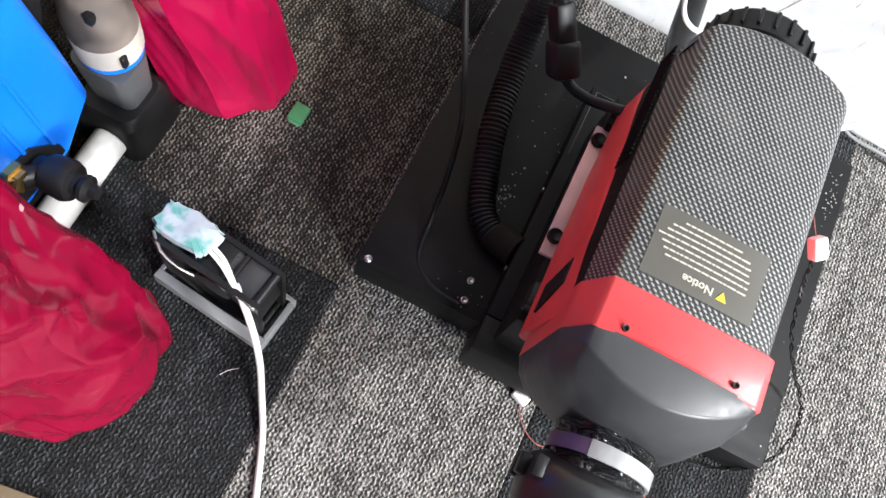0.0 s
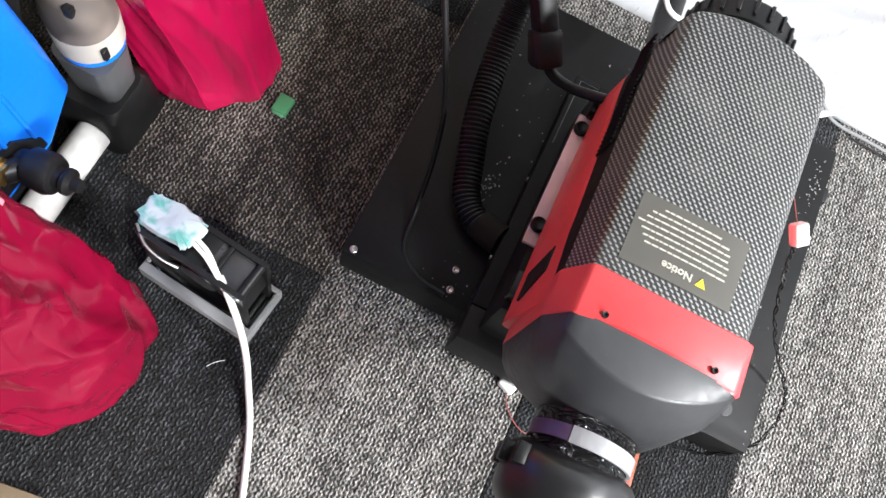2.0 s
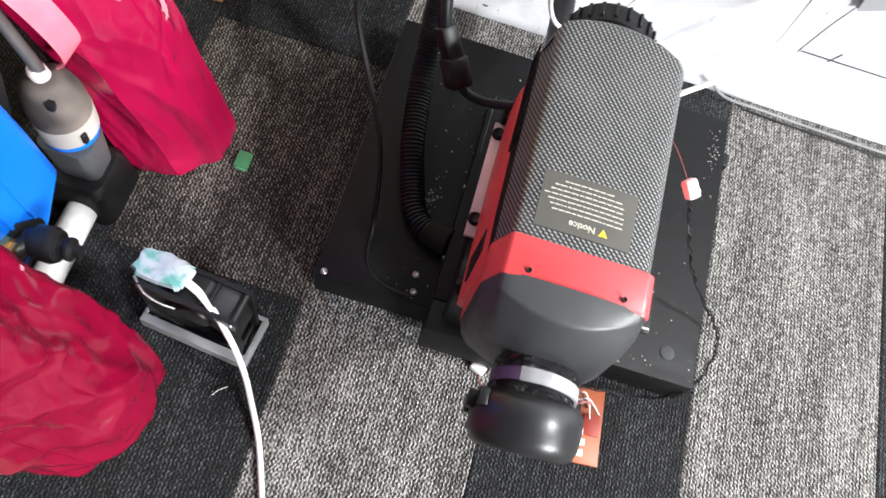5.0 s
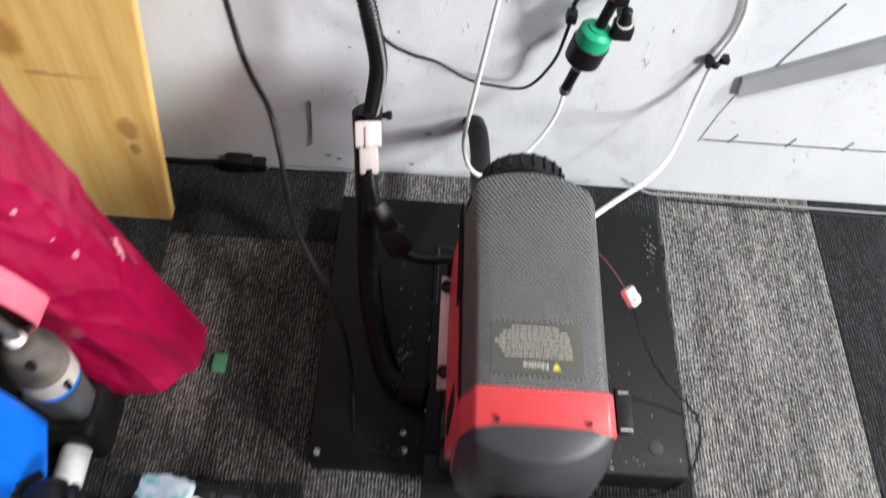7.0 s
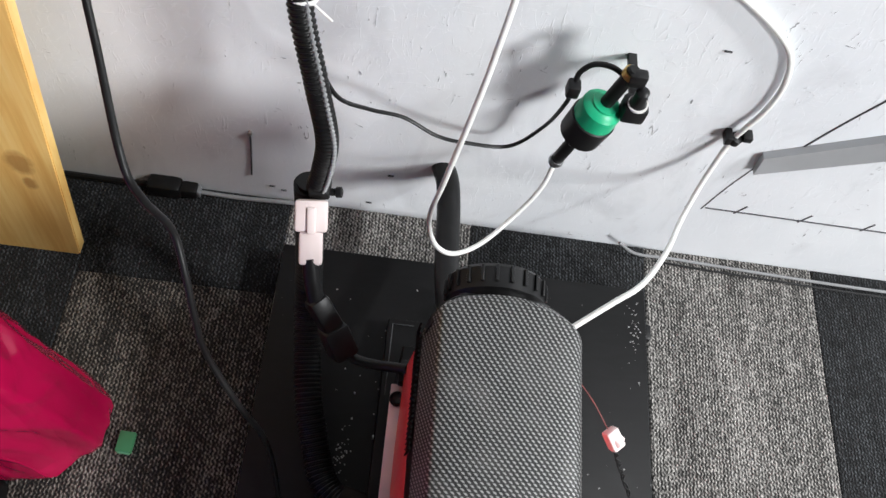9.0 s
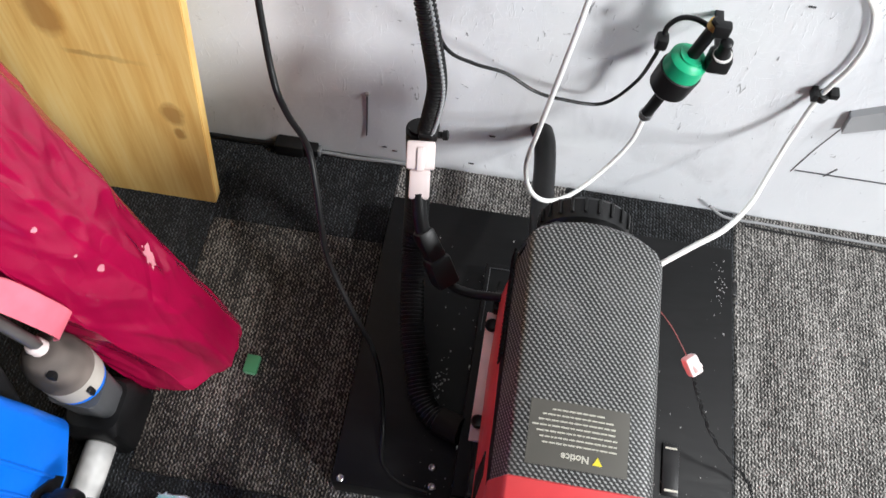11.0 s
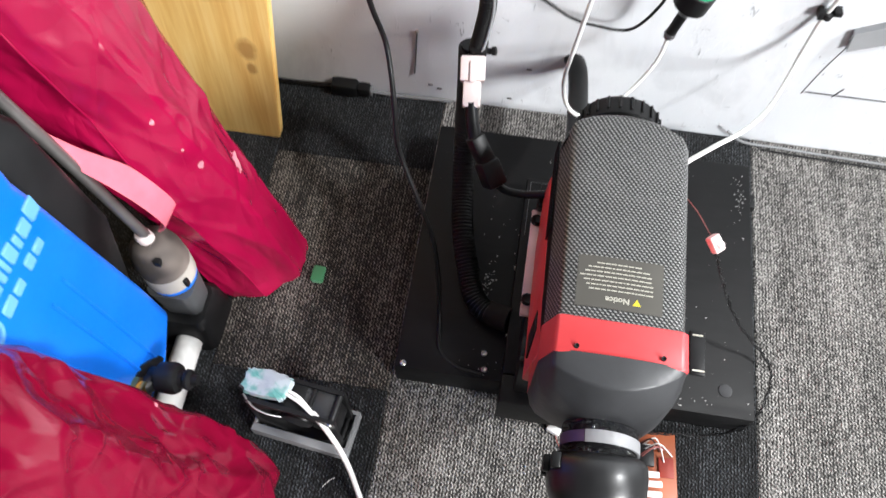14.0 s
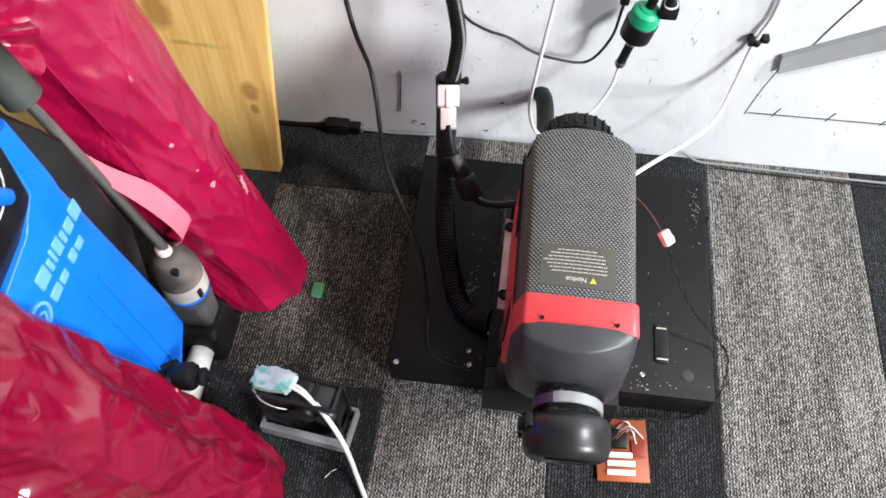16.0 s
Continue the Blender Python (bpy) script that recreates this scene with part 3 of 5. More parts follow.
def open_section(y_of, z0, x0):
    """The cover's section, open below, as (x, y, z, length along it)."""
    x1, z1, r = 0.3090, 0.314, 0.011
    pts = [(x0 - 0.0015, z0), (x0 - 0.0005, (z0 + z1 - 0.036) / 2), (x0, z1 - 0.036), (x0 + 0.0006, z1 - 0.032)]
    pts += [(x0 + 0.0100, z1 - 0.004), (x0 + 0.0115, z1 - 0.0015), (x0 + 0.0145, z1)]
    pts += [(x0 + 0.0145 + (x1 - x0 - 0.0145 - r) * k / 8, z1) for k in range(1, 8)]
    pts += [(x1 - r + r * math.cos(radians(a)), z1 - r + r * math.sin(radians(a))) for a in range(90, -1, -10)]
    pts += [(x1 + 0.0005, (z0 + z1 - r) / 2), (x1 + 0.0015, z0)]
    s, out, last = 0.0, [], None
    for x, z in pts:
        s += math.dist((x, z), last) if last else 0
        last = (x, z)
        out.append((x, y_of(x), z + crown(x, z, z1), s))
    return out


def rear(x):
    u = min(1.06, abs((x - 0.239) / 0.0685))
    return 0.226 - 0.015 * u ** 2 - 0.010 * u ** 8


cover, skirts = bmesh.new(), (bmesh.new(), bmesh.new())
uv = cover.loops.layers.uv.new("weave")
rows = []
for k in range(15):
    f = k / 14
    rows.append([(Vector((x, y, z)), s) for x, y, z, s in open_section(lambda x: -0.021 + f * (rear(x) + 0.021), 0.222 + 0.05 * (1 - f) ** 1.6, 0.1735 - 0.0025 * f)])
rows.append([(Vector((p.x, p.y + 0.006, p.z)) + (Vector((HC, 0, 0.25)) - Vector((p.x, 0, p.z))) * 0.07, s) for p, s in rows[-1]])
for a, b in zip(rows, rows[1:]):
    for i, quad in enumerate(zip(a, a[1:], b[1:], b)):
        side = i < 3 or i > len(a) - 4
        bm = skirts[i > 3] if side else cover
        f = bm.faces.new([bm.verts.new(p) for p, s in quad])
        if not side:
            for l, (p, s) in zip(f.loops, quad):
                l[uv].uv = (s, p.y)
for bm in (cover, *skirts):
    bmesh.ops.remove_doubles(bm, verts=bm.verts, dist=0.00001)
part("cover", cover, WEAVE, heater, "carbon-weave patterned cover")
for bm in skirts:
    part("skirt", bm, RUBBER, heater, "black side of the cover")
for x, side in ((0.1702, -1), (0.3100, 1)):
    for k in range(26):
        y = 0.1 + 0.0045 * k
        part("skirt_rib", tube([(x, y, 0.276), (x + side * 0.0006, y, 0.262), (x + side * 0.0012, y, 0.247)], 0.0011, 5, 2), RUBBER, heater)
endcap = loft([[Vector((HC, 0, 0.245)) + (Vector((x, 0, z)) - Vector((HC, 0, 0.245))) * g + Vector((0, rear(x) + d, 0)) for x, z in rounded(0.170, 0.308, 0.17, 0.314, 0.026, 0.02)]
               for g, d in ((0.965, -0.004), (0.94, 0.008), (0.8, 0.016), (0.6, 0.018))], True, True, True)
part("rear_cap", endcap, BLACK, heater)

band = loft([shell(y, 0.1740 - d, 0.3095 + d, 0.168, 0.3165 + d) for y, d in ((-0.018, 0.0), (-0.0195, 0.0018), (-0.056, 0.0022), (-0.058, 0.0008))], True, True, True)
part("front_band", band, RED, heater, "glossy red front collar")
for x in (0.204, 0.286):
    part("screw", ring((x, -0.050, 0.3215), (0, 0, 1), ((-0.002, 0.0024), (0.0005, 0.0024), (0.0002, 0.0014), (-0.001, 0.0008)), 14), BLACK, heater)


def bow(x):
    return max(0.0, 1 - ((x - HC) / 0.072) ** 2)


def dense(pts, step):
    """The same closed outline with its long edges divided."""
    out = []
    for (x0, z0), (x1, z1) in zip(pts, pts[1:] + pts[:1]):
        n = max(1, round(math.hypot(x1 - x0, z1 - z0) / step))
        out += [(x0 + (x1 - x0) * k / n, z0 + (z1 - z0) * k / n) for k in range(n)]
    return out


nose = []
for y, k, g, c in ((-0.055, 0.0, 1.0, 0.0), (-0.0565, 0.1, 0.998, 0.0), (-0.0575, 0.98, 0.972, 0.0), (-0.0582, 1.02, 0.968, 0.004), (-0.0600, 1.02, 0.955, 0.03), (-0.071, 0.76, 0.955, 0.27), (-0.082, 0.52, 0.955, 0.5), (-0.093, 0.24, 0.955, 0.76), (-0.104, 0.0, 0.955, 1.0)):
    loop = []
    for x, z in dense(hull(0.1722, 0.3115, 0.168, 0.3176), 0.008):
        a = math.atan2(z - 0.243, x - HC)
        px, pz = HC + (x - HC) * (0.6 + 0.4 * g), 0.243 + (z - 0.243) * g
        rx, rz = 0.247 + 0.039 * math.cos(a), 0.238 + 0.039 * math.sin(a)
        loop.append((px + (rx - px) * c ** 2.6, y - 0.027 * k * bow(x) * (1 if z > 0.2 else 0.4), pz + (rz - pz) * c + crown(x, z, 0.3165) * (1 - c)))
    nose.append(loop)
part("nose", loft(nose, True, True, True), HOOD, heater, "matt black tapered outlet hood")
DUCT = (0.244, -0.093, 0.24)
part("outlet_neck", ring(DUCT, (0.03, -1, -0.05), ((0.0, 0.036), (0.012, 0.0385), (0.03, 0.037), (0.05, 0.036)), 36), FOIL, heater, "black film wrapped round the outlet")


def strap(a0, a1, r0, r1, y0, y1, mat, label):
    bm = bmesh.new()
    d = Vector((0.03, -1, -0.05)).normalized()
    c = Vector(DUCT)
    loops = []
    for s, r in ((y0, r0), (y0, r1), (y1, r1), (y1, r0)):
        loops.append([c + d * s + Vector((r * math.cos(radians(a)), 0, r * math.sin(radians(a)))) for a in np.linspace(a0, a1, 22)])
    loft([list(q) for q in zip(*loops)], True, True, True, bm)
    part("tape", bm, mat, heater, label)


strap(-30, 120, 0.0372, 0.0396, 0.021, 0.033, TAPE, "silver tape")
strap(121, 200, 0.0372, 0.0394, 0.0215, 0.0325, PURPLE, "purple tape")
cup = ring((0.244, -0.127, 0.238), (0.05, -1, -0.22), ((0.0, 0.037), (0.004, 0.045), (0.009, 0.0490), (0.022, 0.0498), (0.037, 0.0488), (0.046, 0.0455), (0.050, 0.039), (0.047, 0.036), (0.036, 0.033), (0.034, 0.002)), 40)
vent = part("air_vent", cup, plain("satin_vent_plastic", (0.015, 0.015, 0.016), 0.34, vary=0.15, scale=90, gloss=0.6), heater, "round black air vent")
for k in range(5):
    h = -0.022 + 0.011 * k
    w = math.sqrt(max(0.0, 0.031 ** 2 - h * h))
    part("louvre", box(0.246 - w, 0.246 + w, -0.170, -0.163, 0.229 + h - 0.001, 0.229 + h + 0.001, 0.0004, 1), BLACK, vent)
for a in (150, 172, 195):
    c = Vector((0.244, -0.145, 0.235)) + Vector((math.cos(radians(a)) * 0.049, 0, math.sin(radians(a)) * 0.049))
    part("tab", box(c.x - 0.005, c.x + 0.004, c.y - 0.008, c.y + 0.008, c.z - 0.005, c.z + 0.005, 0.0015), BLACK, vent)

cap = ring((0.238, 0.232, 0.258), (0, 1, 0.06), ((0.0, 0.040), (0.010, 0.043), (0.014, 0.0465), (0.034, 0.0465), (0.038, 0.043), (0.038, 0.03), (0.03, 0.026)), 48)
inlet = part("air_inlet", cap, BLACK, heater, "round black air inlet cap")
for k in range(22):
    a = 2 * math.pi * k / 22
    c = Vector((0.238 + 0.0468 * math.cos(a), 0.2565, 0.2595 + 0.0468 * math.sin(a)))
    rib = box(-0.0022, 0.0022, -0.008, 0.008, -0.0016, 0.0016, 0.0005, 1)
    bmesh.ops.transform(rib, matrix=Matrix.Translation(c) @ Matrix.Rotation(-a, 4, "Y"), verts=rib.verts)
    part("rib", rib, BLACK, inlet)

# side flange with its bolts, slot on the red flank
for side, xf, xb in ((-1, 0.153, 0.161), (1, 0.312, 0.321)):
    part("flange", box(xf + 0.001, xf + 0.016, 0.044, 0.19, 0.150, 0.155, 0.001), FADED, heater, "dusty faded red mounting flange")
    for y in (0.064, 0.174):
        part("bolt", ring((xb, y, 0.155), (0, 0, 1), ((0, 0.0075), (0.004, 0.0075), (0.006, 0.006), (0.0045, 0.003)), 14), BLACK, heater, "black bolt")
slot = loft([[(x, y, z) for x, y, z in ((xo - 0.0055, -0.024, 0.195), (xo - 0.0015, -0.006, 0.238), (xo - 0.0015, 0.016, 0.238), (xo - 0.0055, 0.002, 0.195))] for xo in (0.1704, 0.182)], True, True, True)
part("slot_cover", slot, BLACK, heater, "black cover in the red flank", False)
for x in (0.17, 0.305):
    for y in (0.0, 0.2):
        part("mount_foot", box(x - 0.01, x + 0.01, y - 0.012, y + 0.012, BZ, 0.17, 0.002), BLACK, heater)

# notice label on the cover
label = part("label", loft([[(x, y, 0.3147 + crown(x, 0.316, 0.316) + e) for x in np.linspace(0.1985, 0.284, 9)] + [(x, y, 0.3139 + crown(x, 0.316, 0.316)) for x in np.linspace(0.284, 0.1985, 9)]
                            for y, e in ((-0.006, 0), (0.05, 0))], True, True, True), LABEL, heater, "dark grey notice label")
tri = bmesh.new()
loft([[(0.2625, 0.0005, z), (0.2545, 0.0005, z), (0.2585, -0.007 + 0.0145, z)] for z in (0.3180, 0.3190)], True, True, True, tri)
part("warning_triangle", tri, YELLOW, label, "yellow warning triangle", False)
words = bpy.data.curves.new("word", "FONT")
words.body, words.size, words.extrude, words.align_x, words.offset = "Notice", 0.0085, 0.0003, "LEFT", 0.0002
tmp = bpy.data.objects.new("word", words)
me = bpy.data.meshes.new_from_object(tmp)
bpy.data.objects.remove(tmp)
me.transform(pose(0.2515, 0.0065, 0.3188, 0, 0, 180))
wb = bmesh.new()
wb.from_mesh(me)
bpy.data.meshes.remove(me)
part("word", wb, PRINT, label, "", False)
rng = random.Random(2)
for i, (x1, n) in enumerate(((0.274, 0.062), (0.274, 0.066), (0.274, 0.064), (0.272, 0.066), (0.272, 0.066), (0.270, 0.060), (0.262, 0.045))):
    bm = bmesh.new()
    x, y = x1, 0.0135 + 0.0048 * i
    while x > x1 - n:
        w = rng.uniform(0.002, 0.007)
        z = 0.3149 + crown(x - w / 2, 0.316, 0.316)
        box(x - w, x, y - 0.0006, y + 0.0006, z - 0.0003, z + 0.0003, bm=bm)
        x -= w + 0.0009
    part("print_line", bm, PRINT, label, "", False)

slide(-0.0115, 0.0005, 0.031, heater)

# ---------------------------------------------------------------- hoses and leads round the heater
exhaust = single("exhaust_hose", tube([(0.188, 0.494, 0.118), (0.192, 0.484, 0.120), (0.198, 0.460, 0.124), (0.202, 0.42, 0.122), (0.203, 0.36, 0.134), (0.206, 0.30, 0.158), (0.212, 0.24, 0.19)], 0.0145, 18, 6), RUBBER, "black rubber hose running from the heater into the wall", "hose")


def ridged(i):
    return 1.0 if i % 4 < 2 else 0.86


chose = thing("corrugated_hose", "black corrugated hose lying over the black board", "hose", (0.08, 0.14, 0.032))
part("sleeve", tube([(0.043, 0.345, 0.27), (0.044, 0.335, 0.2), (0.046, 0.30, 0.12), (0.052, 0.25, 0.082), (0.062, 0.19, 0.066), (0.077, 0.142, 0.052), (0.090, 0.108, 0.047), (0.110, 0.088, 0.048), (0.142, 0.078, 0.055)], 0.0155, 18, 10, 0.00125, ridged), RUBBER, chose)
part("end_cuff", tube([(0.112, 0.0875, 0.048), (0.126, 0.083, 0.05), (0.142, 0.078, 0.055)], 0.0172, 18, 4), plain("brown_cuff", (0.007, 0.005, 0.004), 0.75, vary=0.4, gloss=0.2), chose, "stained dark cuff")
part("core", tube([(0.043, 0.345, 0.275), (0.044, 0.338, 0.22), (0.045, 0.32, 0.16)], 0.012, 12, 4), BLACK, chose)
slide(-0.006, 0.001, 0.025, chose)
slide(-0.012, 0.003, 0.013, exhaust)
loom = thing("cable_loom", "black split loom hanging down the wall to connectors", "cable", (0.05, 0.335, 0.29))
part("sleeve", tube([(0.02, 0.46, 0.74), (0.03, 0.42, 0.6), (0.038, 0.38, 0.5), (0.056, 0.348, 0.43), (0.066, 0.338, 0.37), (0.062, 0.338, 0.32), (0.056, 0.338, 0.283)], 0.0105, 16, 10, 0.00125, ridged), RUBBER, loom, "black corrugated sleeve")
part("slit", tube([(0.0265, 0.4555, 0.74), (0.0375, 0.413, 0.6), (0.0455, 0.372, 0.5), (0.0635, 0.340, 0.43), (0.0735, 0.330, 0.37), (0.0695, 0.329, 0.32), (0.063, 0.329, 0.286)], 0.0024, 8, 10, 0.00125, lambda i: 1.0 if i % 4 < 2 else 0.5), GREY, loom, "grey ribbed slit")
part("cable_tie", tube([(0.030, 0.384, 0.497), (0.036, 0.370, 0.497), (0.050, 0.372, 0.495), (0.052, 0.386, 0.494), (0.04, 0.394, 0.495), (0.030, 0.384, 0.497)], 0.0018, 6), WHITE, loom, "white cable tie")
part("tie_tail", tube([(0.05, 0.372, 0.495), (0.066, 0.366, 0.485)], 0.0012, 6, 2), WHITE, loom)
part("clamp", box(0.049, 0.070, 0.326, 0.348, 0.281, 0.293, 0.003), BLACK, loom, "black clip")
part("clamp_screw", ring((0.070, 0.333, 0.287), (1, 0, 0.2), ((0, 0.0038), (0.005, 0.0038), (0.006, 0.0055), (0.011, 0.0055), (0.012, 0.003)), 12), BLACK, loom)


def along(a, b, w, h, bevel=0.002):
    """A bevelled block from a to b."""
    a, b = Vector(a), Vector(b)
    bm = box(-w / 2, w / 2, -h / 2, h / 2, 0, (b - a).length, bevel)
    bmesh.ops.transform(bm, matrix=Matrix.Translation(a) @ (b - a).to_track_quat("Z", "Y").to_matrix().to_4x4(), verts=bm.verts)
    return bm


plug = thing("white_connector", "pale pink-white plastic wire connector on the loom", "connector", (0.056, 0.3, 0.27))
part("housing", along((0.054, 0.322, 0.287), (0.057, 0.296, 0.271), 0.031, 0.020, 0.003), PINKISH, plug)
part("socket", along((0.057, 0.297, 0.271), (0.060, 0.270, 0.253), 0.0225, 0.016, 0.003), PINKISH, plug)
part("latch", along((0.0555, 0.311, 0.291), (0.058, 0.29, 0.278), 0.008, 0.006, 0.001), PINKISH, plug)
lead = thing("black_plug", "black waterproof plug with lead into the heater", "plug", (0.085, 0.235, 0.21))
part("sleeve", tube([(0.059, 0.275, 0.257), (0.064, 0.256, 0.242), (0.070, 0.243, 0.228)], 0.0085, 14, 4), BLACK, lead)
part("body", along((0.068, 0.245, 0.231), (0.088, 0.226, 0.205), 0.021, 0.022, 0.004), BLACK, lead)
part("collar", along((0.086, 0.228, 0.207), (0.103, 0.208, 0.182), 0.027, 0.029, 0.005), BLACK, lead)
part("clip", along((0.094, 0.214, 0.206), (0.106, 0.204, 0.192), 0.01, 0.006, 0.001), BLACK, lead)
part("lead", tube([(0.100, 0.211, 0.186), (0.115, 0.206, 0.178), (0.135, 0.203, 0.178), (0.152, 0.200, 0.186), (0.167, 0.196, 0.197)], 0.0052, 12), RUBBER, lead)

slide(-0.011, 0.002, 0.017, loom, plug, lead)
flex = single("mains_flex", tube([(-0.14, 0.478, 0.86), (-0.095, 0.345, 0.62), (-0.068, 0.271, 0.545), (-0.040, 0.202, 0.515), (-0.032, 0.194, 0.48), (-0.023, 0.199, 0.43), (-0.015, 0.181, 0.40), (-0.010, 0.164, 0.365), (-0.005, 0.150, 0.315), (0.020, 0.127, 0.245), (0.038, 0.118, 0.17), (0.048, 0.098, 0.10), (0.053, 0.07, 0.045), (0.060, 0.03, 0.034), (0.085, 0.01, 0.034), (0.118, 0.004, 0.036)], 0.0028, 10), RUBBER, "thin black mains cable hanging down to the board", "cable")

slide(-0.011, 0.002, 0.023, flex)

# fuel line and pump
fuel = single("fuel_line", tube([(0.215, 0.47, 0.72), (0.205, 0.40, 0.56), (0.196, 0.368, 0.475), (0.188, 0.352, 0.41), (0.178, 0.345, 0.31), (0.173, 0.352, 0.225), (0.184, 0.344, 0.184), (0.206, 0.342, 0.169), (0.236, 0.360, 0.165), (0.27, 0.392, 0.18), (0.293, 0.413, 0.215), (0.300, 0.427, 0.25)], 0.0028, 12), MILKY, "milky white fuel tube hanging in a loop", "tube")
PA, PB = Vector((0.300, 0.428, 0.247)), Vector((0.336, 0.428, 0.430))
pd = (PB - PA).normalized()
pump = thing("fuel_filter", "green and black fuel filter held off the wall", "filter", tuple(PA.lerp(PB, 0.5)))
part("lower_hose", ring(PA, pd, ((-0.010, 0.0062), (-0.008, 0.0068), (0.034, 0.0068), (0.046, 0.006)), 18), RUBBER, pump)
part("clamp", ring(PA - pd * 0.006, pd, ((0, 0.0072), (0, 0.0082), (0.005, 0.0082), (0.005, 0.0072)), 18), STEEL, pump, "steel hose clamp")
part("clamp", ring(PA + pd * 0.036, pd, ((0, 0.0072), (0, 0.0082), (0.005, 0.0082), (0.005, 0.0072)), 18), STEEL, pump, "steel hose clamp")
part("bowl", ring(PA + pd * 0.046, pd, ((0, 0.006), (0.002, 0.018), (0.006, 0.0225), (0.034, 0.0235), (0.036, 0.021)), 32), BLACK, pump, "black filter bowl")
part("ring", ring(PA + pd * 0.078, pd, ((0, 0.0215), (0.003, 0.022), (0.020, 0.021), (0.024, 0.017), (0.026, 0.010)), 32), GREEN, pump, "bright green filter body")
part("ridge", ring(PA + pd * 0.100, pd, ((0, 0.012), (0.002, 0.014), (0.005, 0.0135), (0.006, 0.007)), 24), GREEN, pump)
part("upper_hose", ring(PA + pd * 0.106, pd, ((0, 0.0068), (0.05, 0.0068), (0.052, 0.005)), 18), RUBBER, pump)
part("upper_clip", box(0.326, 0.344, 0.419, 0.431, 0.386, 0.402, 0.003), BLACK, pump)
part("clamp", ring(PA + pd * 0.148, pd, ((0, 0.0072), (0, 0.0084), (0.006, 0.0084), (0.006, 0.0072)), 18), BRASS, pump, "brass hose clamp")
part("bracket", box(0.334, 0.358, 0.412, 0.434, 0.342, 0.364, 0.004), BLACK, pump, "black rubber bracket")
part("bracket_bolt", ring((0.346, 0.421, 0.362), (-0.1, -0.1, 1), ((0, 0.0085), (0.004, 0.0085), (0.008, 0.0065), (0.022, 0.0065), (0.024, 0.004)), 16), BLACK, pump)
part("washer", ring((0.346, 0.420, 0.3635), (-0.1, -0.1, 1), ((0, 0.0085), (0, 0.0098), (0.002, 0.0098), (0.002, 0.0085)), 20), WHITE, pump, "white washer")
part("bracket_arm", box(0.341, 0.350, 0.430, NORTH, 0.352, 0.358, 0.001), BLACK, pump)
part("clip_nut", box(0.279, 0.292, 0.425, 0.44, 0.350, 0.366, 0.003), BLACK, pump)
part("wrap", tube([(0.286, 0.435, 0.362), (0.288, 0.44, 0.374), (0.299, 0.442, 0.385), (0.316, 0.438, 0.388), (0.336, 0.430, 0.38)], 0.0028, 10), RUBBER, pump)
sag = single("filter_lead", tube([(0.05, 0.385, 0.46), (0.052, 0.39, 0.41), (0.068, 0.40, 0.345), (0.098, 0.425, 0.298), (0.133, 0.44, 0.272), (0.17, 0.44, 0.248), (0.204, 0.45, 0.228), (0.255, 0.463, 0.215), (0.282, 0.456, 0.27), (0.285, 0.43, 0.345), (0.286, 0.432, 0.36)], 0.0022, 8), RUBBER, "thin black lead sagging from loom to filter", "lead")
feed = single("fuel_line", tube([(0.312, 0.235, 0.205), (0.334, 0.254, 0.212), (0.37, 0.28, 0.222), (0.402, 0.305, 0.225), (0.440, 0.36, 0.20), (0.468, 0.415, 0.18), (0.484, 0.452, 0.205), (0.494, 0.474, 0.255), (0.500, 0.477, 0.285), (0.507, 0.479, 0.315), (0.506, 0.479, 0.355), (0.494, 0.479, 0.392), (0.474, 0.479, 0.418), (0.43, 0.480, 0.45), (0.36, 0.480, 0.49)], 0.0032, 12), MILKY, "milky white fuel tube curving from heater to wall", "tube")
clip = thing("wall_clip", "small black cable clip on the wall", "clip", (0.498, 0.478, 0.268))
part("saddle", ring((0.496, 0.476, 0.262), (0.2, 0, 1), ((0, 0.0055), (0.001, 0.0075), (0.009, 0.0075), (0.010, 0.0055)), 14), BLACK, clip)
part("ear", box(0.485, 0.492, 0.47, NORTH, 0.262, 0.274, 0.001), BLACK, clip)
part("ear", box(0.504, 0.514, 0.472, NORTH, 0.268, 0.276, 0.001), BLACK, clip)

slide(-0.013, 0.003, 0.019, fuel, sag)
slide(-0.012, 0.002, 0.029, pump)
slide(-0.014, 0.004, 0.022, feed)
slide(-0.013, 0.004, 0.021, clip)

# twisted pair with its white connector, right of the heater
pair = thing("sensor_lead", "thin twisted black and red lead with white plug", "lead", (0.37, 0.143, 0.213))
wp = along((0.349, 0.151, 0.250), (0.361, 0.137, 0.239), 0.015, 0.012, 0.003)
merge(wp, along((0.353, 0.139, 0.248), (0.360, 0.149, 0.242), 0.016, 0.009, 0.003))
part("plug", wp, PINKISH, pair, "pinkish white two-pin plug")
part("wire", tube([(0.305, 0.206, 0.257), (0.329, 0.179, 0.256), (0.349, 0.151, 0.248)], 0.0005, 6), WIRE_RED, pair, "thin red wire")
run = glide([(x - 0.013 * min(1, h / 0.1), y + 0.004, h + 0.032 * min(1, h / 0.06)) for x, y, h in ((0.370, 0.137, 0.208), (0.383, 0.130, 0.178), (0.395, 0.122, 0.155), (0.416, 0.108, 0.118), (0.441, 0.093, 0.085), (0.474, 0.08, 0.052), (0.486, 0.065, 0.045), (0.482, 0.033, 0.045), (0.468, 0.002, 0.03), (0.43, -0.014, 0.006), (0.37, -0.022, 0.004), (0.30, -0.03, 0.004), (0.24, -0.044, 0.006))], 10)
